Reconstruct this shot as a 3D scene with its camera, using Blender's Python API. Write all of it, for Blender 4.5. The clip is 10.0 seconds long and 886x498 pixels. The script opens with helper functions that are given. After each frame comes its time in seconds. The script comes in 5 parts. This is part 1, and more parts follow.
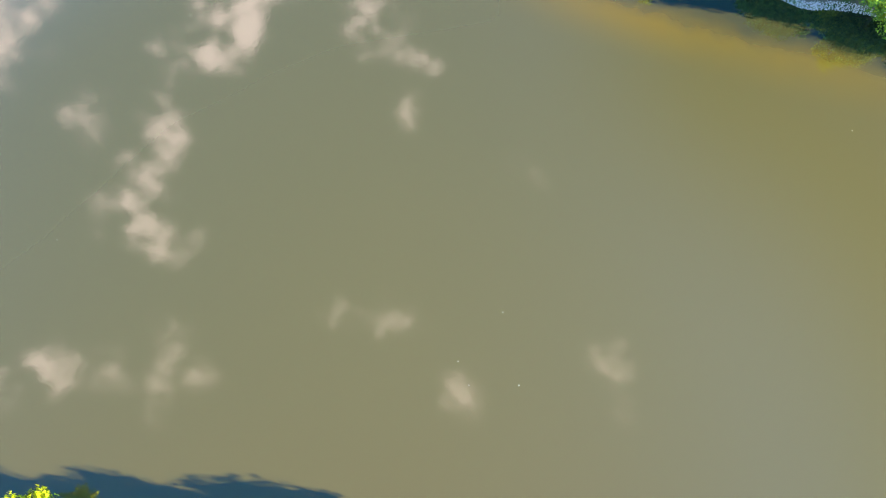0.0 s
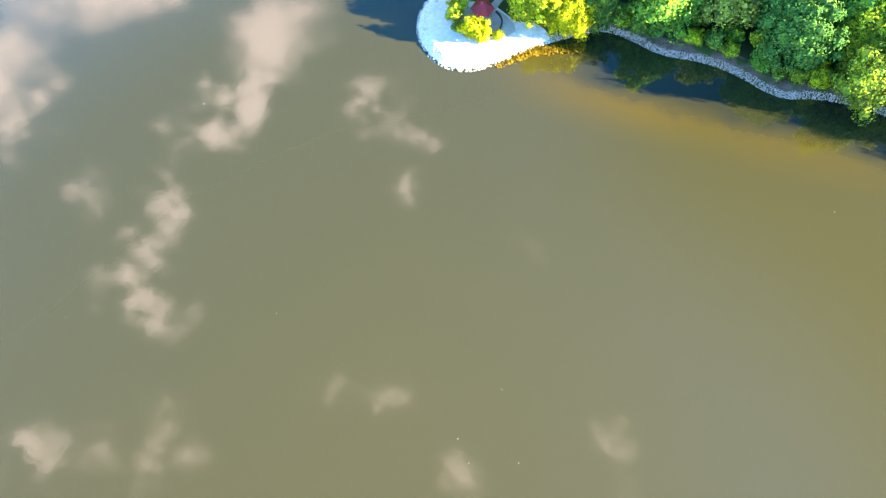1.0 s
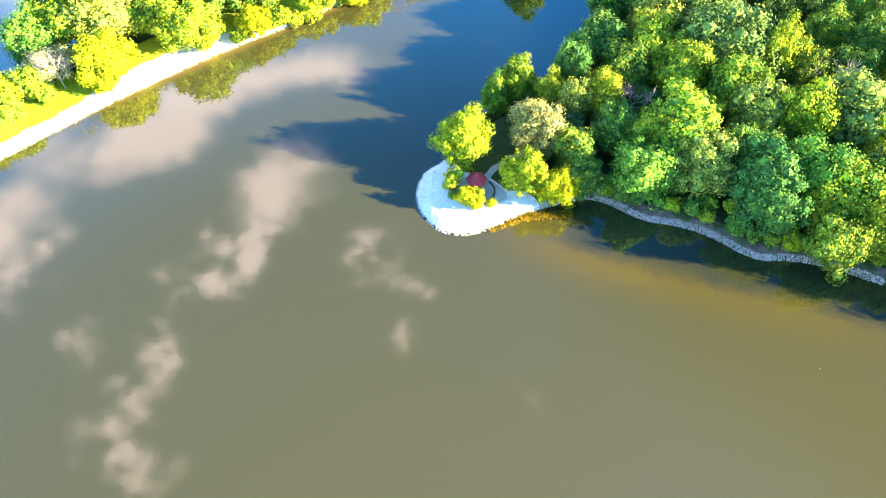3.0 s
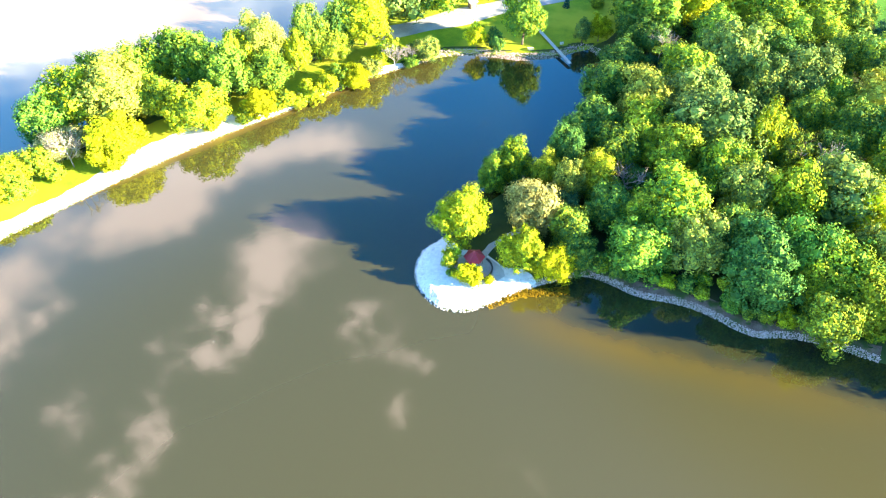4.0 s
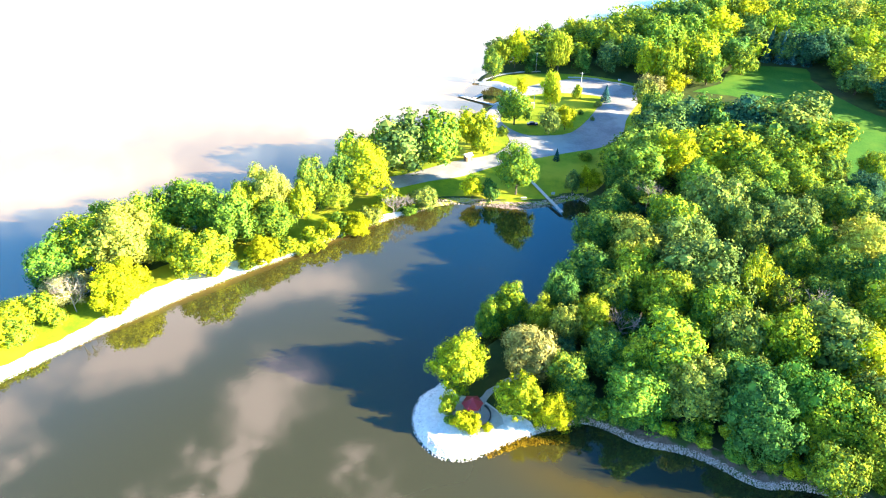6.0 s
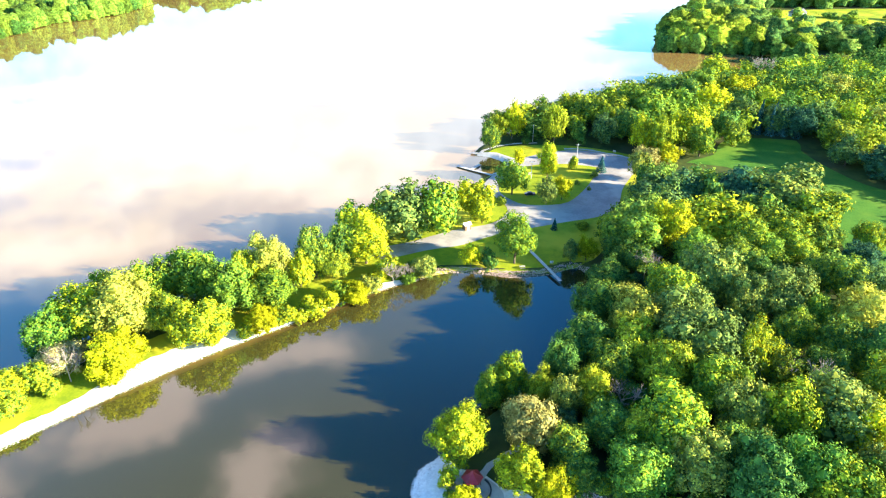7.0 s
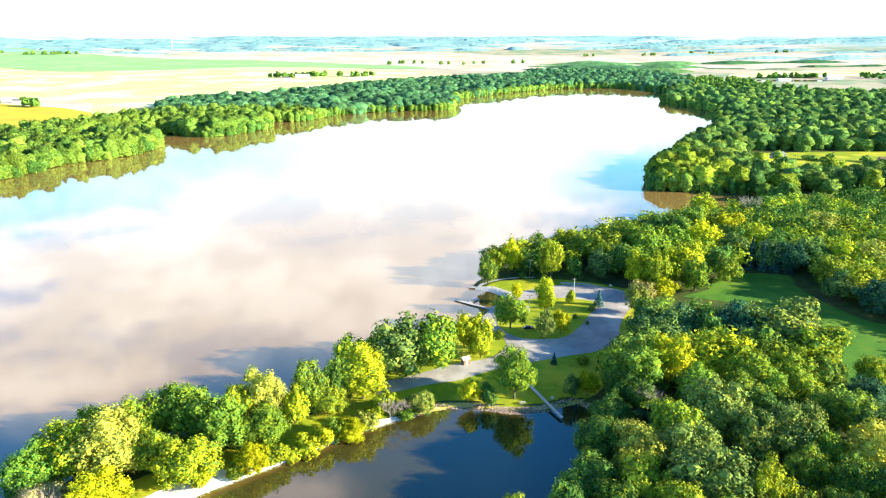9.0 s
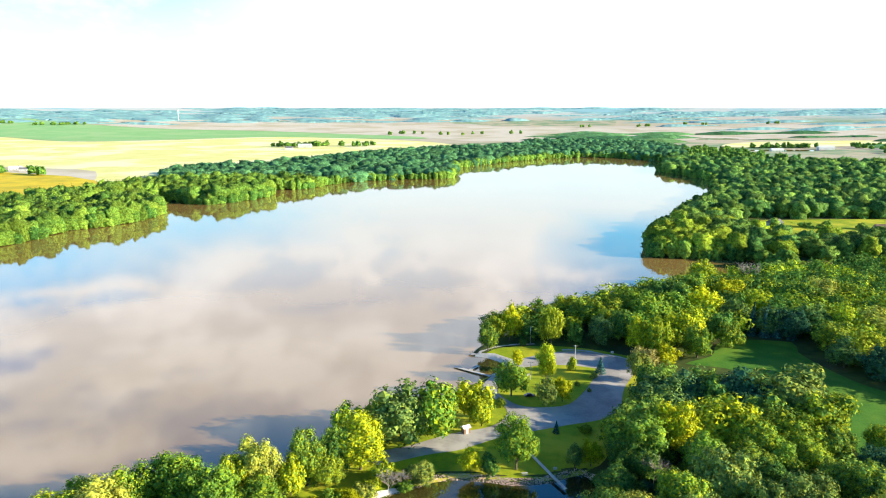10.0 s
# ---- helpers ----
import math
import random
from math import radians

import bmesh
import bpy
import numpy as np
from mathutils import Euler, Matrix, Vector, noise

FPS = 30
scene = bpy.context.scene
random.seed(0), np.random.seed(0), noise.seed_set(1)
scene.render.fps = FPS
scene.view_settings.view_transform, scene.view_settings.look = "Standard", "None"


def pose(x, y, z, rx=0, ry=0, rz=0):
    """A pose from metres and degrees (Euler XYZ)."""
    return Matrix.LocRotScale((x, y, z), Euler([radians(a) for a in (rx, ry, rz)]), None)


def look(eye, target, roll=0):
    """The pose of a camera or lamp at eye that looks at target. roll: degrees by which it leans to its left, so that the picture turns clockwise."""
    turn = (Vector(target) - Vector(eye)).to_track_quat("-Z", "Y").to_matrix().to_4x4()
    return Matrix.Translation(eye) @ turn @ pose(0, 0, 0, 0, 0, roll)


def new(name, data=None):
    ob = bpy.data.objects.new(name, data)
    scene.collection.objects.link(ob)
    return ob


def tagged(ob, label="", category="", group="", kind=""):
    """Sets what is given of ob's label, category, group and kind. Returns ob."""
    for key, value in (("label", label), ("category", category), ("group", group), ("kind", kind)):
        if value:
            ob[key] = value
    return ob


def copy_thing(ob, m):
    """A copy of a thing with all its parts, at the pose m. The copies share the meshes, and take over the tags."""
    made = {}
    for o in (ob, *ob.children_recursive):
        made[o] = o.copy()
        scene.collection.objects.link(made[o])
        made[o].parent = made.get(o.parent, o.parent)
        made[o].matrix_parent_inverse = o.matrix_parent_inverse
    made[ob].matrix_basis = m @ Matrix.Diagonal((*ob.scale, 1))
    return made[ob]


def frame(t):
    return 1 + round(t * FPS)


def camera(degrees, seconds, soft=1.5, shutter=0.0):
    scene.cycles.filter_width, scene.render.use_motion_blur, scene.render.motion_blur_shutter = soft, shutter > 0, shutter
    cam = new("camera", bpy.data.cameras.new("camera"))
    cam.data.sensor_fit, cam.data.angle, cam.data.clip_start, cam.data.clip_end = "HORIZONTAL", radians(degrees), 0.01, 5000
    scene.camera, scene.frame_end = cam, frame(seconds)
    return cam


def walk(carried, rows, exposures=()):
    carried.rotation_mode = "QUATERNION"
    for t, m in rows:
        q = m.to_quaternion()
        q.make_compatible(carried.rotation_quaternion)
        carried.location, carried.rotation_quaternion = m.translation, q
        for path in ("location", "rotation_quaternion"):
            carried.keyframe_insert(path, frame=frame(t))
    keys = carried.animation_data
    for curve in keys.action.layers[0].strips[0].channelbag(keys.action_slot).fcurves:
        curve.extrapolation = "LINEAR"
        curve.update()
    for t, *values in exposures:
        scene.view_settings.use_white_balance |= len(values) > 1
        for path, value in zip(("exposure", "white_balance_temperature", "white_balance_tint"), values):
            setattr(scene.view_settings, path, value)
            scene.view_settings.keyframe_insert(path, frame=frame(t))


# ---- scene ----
cam = camera(66.8, 10.0, 1.1)
PATH = [
    (0.0, pose(1.70, 3.53, 103.70, 18.53, 1.13, 0.93)),
    (0.5, pose(1.64, 3.23, 105.44, 21.70, 1.09, 0.90)),
    (1.0, pose(1.57, 2.94, 107.08, 24.83, 1.02, 0.87)),
    (1.5, pose(1.50, 2.66, 108.60, 27.99, 0.97, 0.80)),
    (2.0, pose(1.44, 2.40, 110.02, 31.16, 0.93, 0.70)),
    (2.5, pose(1.36, 2.15, 111.33, 34.29, 0.86, 0.64)),
    (4.0, pose(1.13, 1.48, 114.62, 43.55, 0.52, 0.55)),
    (4.5, pose(1.05, 1.28, 115.49, 46.56, 0.45, 0.48)),
    (5.0, pose(0.97, 1.10, 116.26, 49.50, 0.39, 0.43)),
    (5.5, pose(0.88, 0.93, 116.92, 52.41, 0.35, 0.37)),
    (7.0, pose(0.61, 0.50, 118.26, 61.01, 0.20, 0.22)),
    (7.5, pose(0.51, 0.38, 118.48, 63.85, 0.18, 0.17)),
    (8.0, pose(0.42, 0.28, 118.60, 66.68, 0.13, 0.13)),
    (8.5, pose(0.32, 0.19, 118.62, 69.52, 0.09, 0.09)),
    (9.0, pose(0.21, 0.11, 118.52, 72.36, 0.05, 0.04)),
    (9.5, pose(0.11, 0.05, 118.31, 75.22, 0.02, 0.02)),
    (10.0, pose(0.00, 0.00, 118.00, 78.08, 0.00, 0.00)),
]
EXPOSURE = [(0.0, 3.20), (1.0, 3.22), (2.5, 3.2), (4.5, 3.06), (5.5, 2.9), (7.0, 2.4), (7.5, 2.28), (8.5, 2.06), (9.2, 1.92), (10.0, 1.48)]
walk(cam, PATH, EXPOSURE)

# ---------------------------------------------------------------- light
SUN_EL, SUN_AZ = 16.6, -11.0     # degrees; azimuth counted from +x towards +y
sun_dir = Vector((math.cos(radians(SUN_EL)) * math.cos(radians(SUN_AZ)),
                  math.cos(radians(SUN_EL)) * math.sin(radians(SUN_AZ)), math.sin(radians(SUN_EL))))
sun_data = bpy.data.lights.new("sun", "SUN")
sun_data.energy, sun_data.angle, sun_data.color = 5.0, radians(0.6), (1.0, 0.88, 0.61)
sun = new("sun", sun_data)
sun.matrix_world = look(sun_dir * 400, (0, 0, 0))


class Nodes:
    """A small writer of node trees."""

    def __init__(self, tree):
        self.tree = tree
        tree.nodes.clear()

    def add(self, kind, **settings):
        node = self.tree.nodes.new(kind)
        inputs = settings.pop("inputs", {})
        for key, value in settings.items():
            setattr(node, key, value)
        for key, value in inputs.items():
            if isinstance(value, bpy.types.NodeSocket):
                self.tree.links.new(value, node.inputs[key])
            else:
                node.inputs[key].default_value = value
        return node

    def math(self, op, a, b=0.0, c=0.0, clamp=False):
        return self.add("ShaderNodeMath", operation=op, use_clamp=clamp, inputs={0: a, 1: b, 2: c}).outputs[0]

    def ramp(self, value, lo, hi, out_lo=0.0, out_hi=1.0):
        return self.add("ShaderNodeMapRange", interpolation_type="SMOOTHSTEP",
                        inputs={0: value, 1: lo, 2: hi, 3: out_lo, 4: out_hi}).outputs[0]

    def mix(self, fac, a, b, blend="MIX"):
        node = self.add("ShaderNodeMix", data_type="RGBA", blend_type=blend)
        for key, value in ((0, fac), (6, a), (7, b)):
            if isinstance(value, bpy.types.NodeSocket):
                self.tree.links.new(value, node.inputs[key])
            else:
                node.inputs[key].default_value = value
        return node.outputs[2]

    def noise(self, vector, scale, detail=4.0, rough=0.55, distort=0.0):
        return self.add("ShaderNodeTexNoise", inputs={"Vector": vector, "Scale": scale, "Detail": detail,
                                                      "Roughness": rough, "Distortion": distort}).outputs[0]


def rgb(r, g, b):
    return (r, g, b, 1.0)


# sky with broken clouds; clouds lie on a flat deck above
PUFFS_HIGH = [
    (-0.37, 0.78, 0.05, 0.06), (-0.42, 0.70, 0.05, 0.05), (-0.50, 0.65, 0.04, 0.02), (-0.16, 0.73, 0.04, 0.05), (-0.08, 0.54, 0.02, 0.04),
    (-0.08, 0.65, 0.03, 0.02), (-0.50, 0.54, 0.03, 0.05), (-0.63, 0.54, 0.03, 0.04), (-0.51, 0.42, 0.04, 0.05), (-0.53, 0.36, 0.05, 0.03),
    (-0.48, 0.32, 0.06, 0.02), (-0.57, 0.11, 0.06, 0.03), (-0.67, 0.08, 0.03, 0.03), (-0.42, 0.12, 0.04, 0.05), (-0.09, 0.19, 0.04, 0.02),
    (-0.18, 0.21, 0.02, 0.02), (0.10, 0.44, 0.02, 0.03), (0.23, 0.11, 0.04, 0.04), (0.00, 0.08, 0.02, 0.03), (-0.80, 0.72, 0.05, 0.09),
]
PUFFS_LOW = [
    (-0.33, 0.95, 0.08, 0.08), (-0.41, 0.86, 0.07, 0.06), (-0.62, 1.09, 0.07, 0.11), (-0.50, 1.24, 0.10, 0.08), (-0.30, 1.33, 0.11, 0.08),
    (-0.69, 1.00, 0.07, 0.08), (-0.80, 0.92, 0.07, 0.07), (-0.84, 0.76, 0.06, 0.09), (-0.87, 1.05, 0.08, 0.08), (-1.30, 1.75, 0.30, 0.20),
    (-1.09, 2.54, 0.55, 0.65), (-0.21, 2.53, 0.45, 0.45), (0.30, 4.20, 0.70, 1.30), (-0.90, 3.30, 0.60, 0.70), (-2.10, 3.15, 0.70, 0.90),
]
world = bpy.data.worlds.new("sky")
scene.world = world
world.use_nodes = True
n = Nodes(world.node_tree)
direction = n.add("ShaderNodeTexCoord").outputs["Generated"]
sky = n.add("ShaderNodeTexSky", sky_type="NISHITA", sun_disc=False, sun_elevation=radians(SUN_EL),
            sun_rotation=radians(90.0 - SUN_AZ), air_density=1.0, dust_density=0.6, ozone_density=1.5)
split = n.add("ShaderNodeSeparateXYZ", inputs={0: direction})
up = n.math("MAXIMUM", split.outputs[2], 0.03)
deck = n.add("ShaderNodeCombineXYZ", inputs={0: n.math("DIVIDE", split.outputs[0], up),
                                             1: n.math("DIVIDE", split.outputs[1], up)}).outputs[0]
warp = n.add("ShaderNodeTexNoise", noise_dimensions="2D", inputs={"Vector": deck, "Scale": 9.0, "Detail": 6.0, "Roughness": 0.62})
warp_low = n.add("ShaderNodeTexNoise", noise_dimensions="2D", inputs={"Vector": deck, "Scale": 1.6, "Detail": 6.0, "Roughness": 0.62})
wisps = n.add("ShaderNodeTexNoise", noise_dimensions="2D", inputs={"Vector": deck, "Scale": 26.0, "Detail": 5.0, "Roughness": 0.7})


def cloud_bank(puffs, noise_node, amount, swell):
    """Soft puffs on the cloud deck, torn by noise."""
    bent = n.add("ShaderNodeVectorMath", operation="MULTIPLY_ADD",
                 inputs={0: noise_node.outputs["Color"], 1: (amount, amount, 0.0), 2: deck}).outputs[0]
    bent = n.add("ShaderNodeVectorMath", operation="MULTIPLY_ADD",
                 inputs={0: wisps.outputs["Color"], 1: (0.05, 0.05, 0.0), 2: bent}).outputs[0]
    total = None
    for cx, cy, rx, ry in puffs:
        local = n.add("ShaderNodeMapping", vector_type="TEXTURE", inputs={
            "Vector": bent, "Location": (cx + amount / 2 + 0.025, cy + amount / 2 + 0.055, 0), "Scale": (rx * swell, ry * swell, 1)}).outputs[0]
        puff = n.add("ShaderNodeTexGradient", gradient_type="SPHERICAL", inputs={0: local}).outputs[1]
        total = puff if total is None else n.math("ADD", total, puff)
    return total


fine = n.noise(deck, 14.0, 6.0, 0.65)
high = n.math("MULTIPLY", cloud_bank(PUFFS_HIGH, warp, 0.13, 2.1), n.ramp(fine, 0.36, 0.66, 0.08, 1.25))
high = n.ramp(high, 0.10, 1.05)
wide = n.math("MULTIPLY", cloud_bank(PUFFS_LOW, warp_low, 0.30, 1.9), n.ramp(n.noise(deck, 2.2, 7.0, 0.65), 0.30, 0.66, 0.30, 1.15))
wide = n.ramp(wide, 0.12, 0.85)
tall = n.add("ShaderNodeMapping", inputs={"Vector": direction, "Scale": (1.0, 0.3, 1.7)}).outputs[0]
clumps = n.ramp(n.noise(tall, 7.5, 7.0, 0.62), 0.40, 0.60)
bearing = n.math("DIVIDE", split.outputs[0], n.math("MAXIMUM", split.outputs[1], 0.05))
band = n.math("MULTIPLY", n.ramp(split.outputs[2], 0.13, 0.23), n.ramp(split.outputs[2], 0.50, 0.36))
band = n.math("MULTIPLY", band, n.math("MULTIPLY_ADD", n.math("MULTIPLY", clumps, n.ramp(bearing, 0.28, 0.14, 0.15, 1.0)), 0.5, n.ramp(bearing, 0.25, 0.02, 0.0, 0.75)), clamp=True)
band = n.math("MULTIPLY", band, n.ramp(bearing, -0.62, -0.30, 0.25, 1.0))
white_bank = n.math("MULTIPLY", n.ramp(bearing, -0.32, 0.0), n.ramp(n.math("MULTIPLY_ADD", clumps, 0.08, bearing), 0.28, 0.16, 0.0, 0.95))
low = n.math("MULTIPLY", n.ramp(split.outputs[2], 0.32, 0.19), n.math("MULTIPLY_ADD", clumps, n.ramp(bearing, 0.30, 0.18, 0.15, 0.45), white_bank), clamp=True)
low = n.math("MAXIMUM", low, n.math("MULTIPLY", n.ramp(split.outputs[2], 0.18, 0.14), n.ramp(bearing, -0.42, -0.10, 0.0, 0.95)))
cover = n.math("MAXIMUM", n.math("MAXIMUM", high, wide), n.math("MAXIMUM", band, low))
haze = n.ramp(split.outputs[2], 0.26, 0.05, 0.0, 0.92)
cloud_tint = n.mix(clumps, rgb(12.4, 12.4, 13.2), rgb(17.0, 16.8, 17.2))
cloud_tint = n.mix(n.ramp(split.outputs[2], 0.45, 0.65), cloud_tint, rgb(11.6, 9.2, 10.0))
cloud_tint = n.mix(n.ramp(split.outputs[2], 0.78, 0.92), cloud_tint, rgb(6.7, 5.6, 6.2))
cloud_tint = n.mix(n.ramp(split.outputs[2], 0.26, 0.14), cloud_tint, rgb(13.4, 13.4, 13.6))
blue = n.mix(1.0, sky.outputs[0], n.mix(n.ramp(split.outputs[2], 0.52, 0.74), n.mix(n.ramp(split.outputs[2], 0.32, 0.20), rgb(0.34, 1.75, 3.0), rgb(0.30, 2.7, 3.8)), rgb(0.13, 0.70, 1.30)), "MULTIPLY")
side = n.math("MULTIPLY_ADD", n.math("MULTIPLY", n.math("MULTIPLY", n.ramp(split.outputs[0], 0.06, 0.36), n.ramp(split.outputs[2], 0.93, 0.78)), n.ramp(split.outputs[2], 0.40, 0.56)), -0.72, 1.0)
blue = n.mix(1.0, blue, n.add("ShaderNodeCombineColor", inputs={0: side, 1: side, 2: side}).outputs[0], "MULTIPLY")
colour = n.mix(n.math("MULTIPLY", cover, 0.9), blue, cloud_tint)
colour = n.mix(haze, colour, rgb(8.2, 11.0, 12.0))
background = n.add("ShaderNodeBackground", inputs={0: colour, 1: 0.050})
n.add("ShaderNodeOutputWorld", inputs={0: background.outputs[0]})


# ---------------------------------------------------------------- materials
def material(name):
    m = bpy.data.materials.new(name)
    m.use_nodes = True
    nodes = Nodes(m.node_tree)
    return m, nodes, nodes.add("ShaderNodeTexCoord").outputs["Object"]


def finish(nodes, shader):
    nodes.add("ShaderNodeOutputMaterial", inputs={0: shader})


def grainy(name, dark, light, scale, rough=0.9, fine=8.0, bump=0.3, dist=0.05, patch=None, patch_scale=0.05):
    """A rough surface that varies at two scales, with an optional third colour in broad patches."""
    m, k, at = material(name)
    big, small = k.noise(at, scale, 5.0), k.noise(at, scale * fine, 4.0, 0.65)
    tone = k.mix(k.ramp(k.math("ADD", k.math("MULTIPLY", big, 0.6), k.math("MULTIPLY", small, 0.4)), 0.32, 0.68), rgb(*dark), rgb(*light))
    if patch:
        tone = k.mix(k.ramp(k.noise(at, patch_scale, 4.0), 0.46, 0.62), tone, rgb(*patch))
    relief = k.add("ShaderNodeBump", inputs={"Strength": bump, "Distance": dist, "Height": small})
    body = k.add("ShaderNodeBsdfPrincipled", inputs={"Base Color": tone, "Roughness": rough, "Specular IOR Level": 0.12, "Normal": relief.outputs[0]})
    finish(k, body.outputs[0])
    return m


def leafy(name, deep, fresh, pale, through_light=0.2, lumps=0.0):
    """Leaves: varied from tree to tree, from bough to bough and from spray to spray, partly letting light through."""
    m, k, _ = material(name)
    tree = k.add("ShaderNodeObjectInfo").outputs["Random"]
    place = k.add("ShaderNodeNewGeometry")
    at, spray = place.outputs["Position"], place.outputs["Random Per Island"]
    tone = k.mix(k.math("MULTIPLY_ADD", spray, 0.55, 0.2), rgb(*deep), rgb(*fresh))
    lean = k.math("ADD", k.math("MULTIPLY", tree, 0.34), k.math("ADD", k.math("MULTIPLY", spray, 0.22), k.math("MULTIPLY", k.noise(at, 0.7, 4.0, 0.65), 0.6)))
    tone = k.mix(k.ramp(lean, 0.46, 0.82), tone, rgb(*pale))
    flick = k.math("MULTIPLY_ADD", k.math("FRACT", k.math("MULTIPLY", spray, 17.0)), 0.7, 0.62)
    bright = k.math("MULTIPLY", k.ramp(k.noise(at, 0.45, 2.0), 0.3, 0.7, 0.75, 1.25), flick)
    bright = k.math("MULTIPLY", bright, k.ramp(k.noise(at, 0.03, 3.0), 0.35, 0.65, 0.8, 1.2))
    if lumps:
        bright = k.math("MULTIPLY", bright, k.ramp(k.noise(at, 0.55, 4.0, 0.8), 0.36, 0.64, 0.5, 1.45))
    tone = k.mix(1.0, tone, k.add("ShaderNodeCombineColor", inputs={0: bright, 1: bright, 2: bright}).outputs[0], "MULTIPLY")
    face = k.add("ShaderNodeBsdfPrincipled", inputs={"Base Color": tone, "Roughness": 0.65, "Specular IOR Level": 0.03})
    if lumps:
        clump = k.noise(at, 0.36, 5.0, 0.8)
        relief = k.add("ShaderNodeBump", inputs={"Strength": 1.0, "Distance": lumps, "Height": clump})
        k.tree.links.new(relief.outputs[0], face.inputs["Normal"])
    glow = k.add("ShaderNodeBsdfTranslucent", inputs={"Color": tone})
    both = k.add("ShaderNodeMixShader", inputs={0: through_light, 1: face.outputs[0], 2: glow.outputs[0]})
    finish(k, both.outputs[0])
    return m


def painted(name, colour_a, rough=0.5, metal=0.0, wear=0.25):
    m, k, at = material(name)
    spots = k.ramp(k.noise(at, 3.0, 5.0, 0.7), 0.35, 0.75)
    tone = k.mix(k.math("MULTIPLY", spots, wear), rgb(*colour_a), rgb(*[c * 0.55 + 0.05 for c in colour_a]))
    body = k.add("ShaderNodeBsdfPrincipled", inputs={"Base Color": tone, "Roughness": rough, "Metallic": metal})
    finish(k, body.outputs[0])
    return m


M_GREEN = leafy("leaf_green", (0.034, 0.108, 0.041), (0.126, 0.258, 0.030), (0.355, 0.395, 0.020), 0.14)
M_VIVID = leafy("leaf_vivid", (0.048, 0.147, 0.040), (0.176, 0.332, 0.022), (0.43, 0.465, 0.015), 0.14)
M_DEEP = leafy("leaf_blue_green", (0.018, 0.070, 0.050), (0.056, 0.150, 0.058), (0.150, 0.240, 0.045), 0.14)
M_BRIGHT = leafy("leaf_bright", (0.062, 0.166, 0.044), (0.240, 0.362, 0.016), (0.55, 0.535, 0.011), 0.14)
M_OLIVE = leafy("leaf_olive", (0.068, 0.145, 0.054), (0.226, 0.292, 0.042), (0.46, 0.445, 0.055), 0.14)
M_YELLOW = leafy("leaf_yellow", (0.22, 0.25, 0.008), (0.42, 0.44, 0.010), (0.52, 0.50, 0.015))
M_NEEDLE = leafy("spruce_needles", (0.015, 0.06, 0.045), (0.04, 0.12, 0.10), (0.06, 0.16, 0.15), 0.1)
M_FAR = leafy("woods_leaves", (0.036, 0.110, 0.026), (0.105, 0.235, 0.036), (0.24, 0.345, 0.050), 0.2)
# west and east leaf colours hold a little teal as distance haze
M_WEST = leafy("shore_woods_leaves", (0.042, 0.136, 0.032), (0.118, 0.285, 0.044), (0.26, 0.395, 0.050), 0.15, 3.6)
M_EAST = leafy("east_woods_leaves", (0.044, 0.148, 0.048), (0.125, 0.310, 0.066), (0.29, 0.450, 0.070), 0.2, 3.6)
M_SUNNY = leafy("sunny_woods_leaves", (0.086, 0.210, 0.030), (0.22, 0.390, 0.036), (0.40, 0.520, 0.042), 0.2, 3.6)
# leaves paled and blued to carry the haze of distance
M_HAZY = leafy("far_woods_leaves_hazed", (0.070, 0.220, 0.100), (0.145, 0.350, 0.140), (0.25, 0.440, 0.150), 0.3, 3.6)
M_DRY = leafy("dry_leaves", (0.30, 0.27, 0.07), (0.48, 0.43, 0.13), (0.58, 0.52, 0.21))
M_WEED = leafy("water_weed", (0.176, 0.104, 0.008), (0.336, 0.216, 0.012), (0.4, 0.24, 0.016), 0.2)
M_BARK = grainy("bark", (0.06, 0.045, 0.032), (0.17, 0.13, 0.10), 2.0, bump=0.6)
M_DEAD = grainy("dead_wood", (0.25, 0.20, 0.175), (0.42, 0.35, 0.31), 2.0)


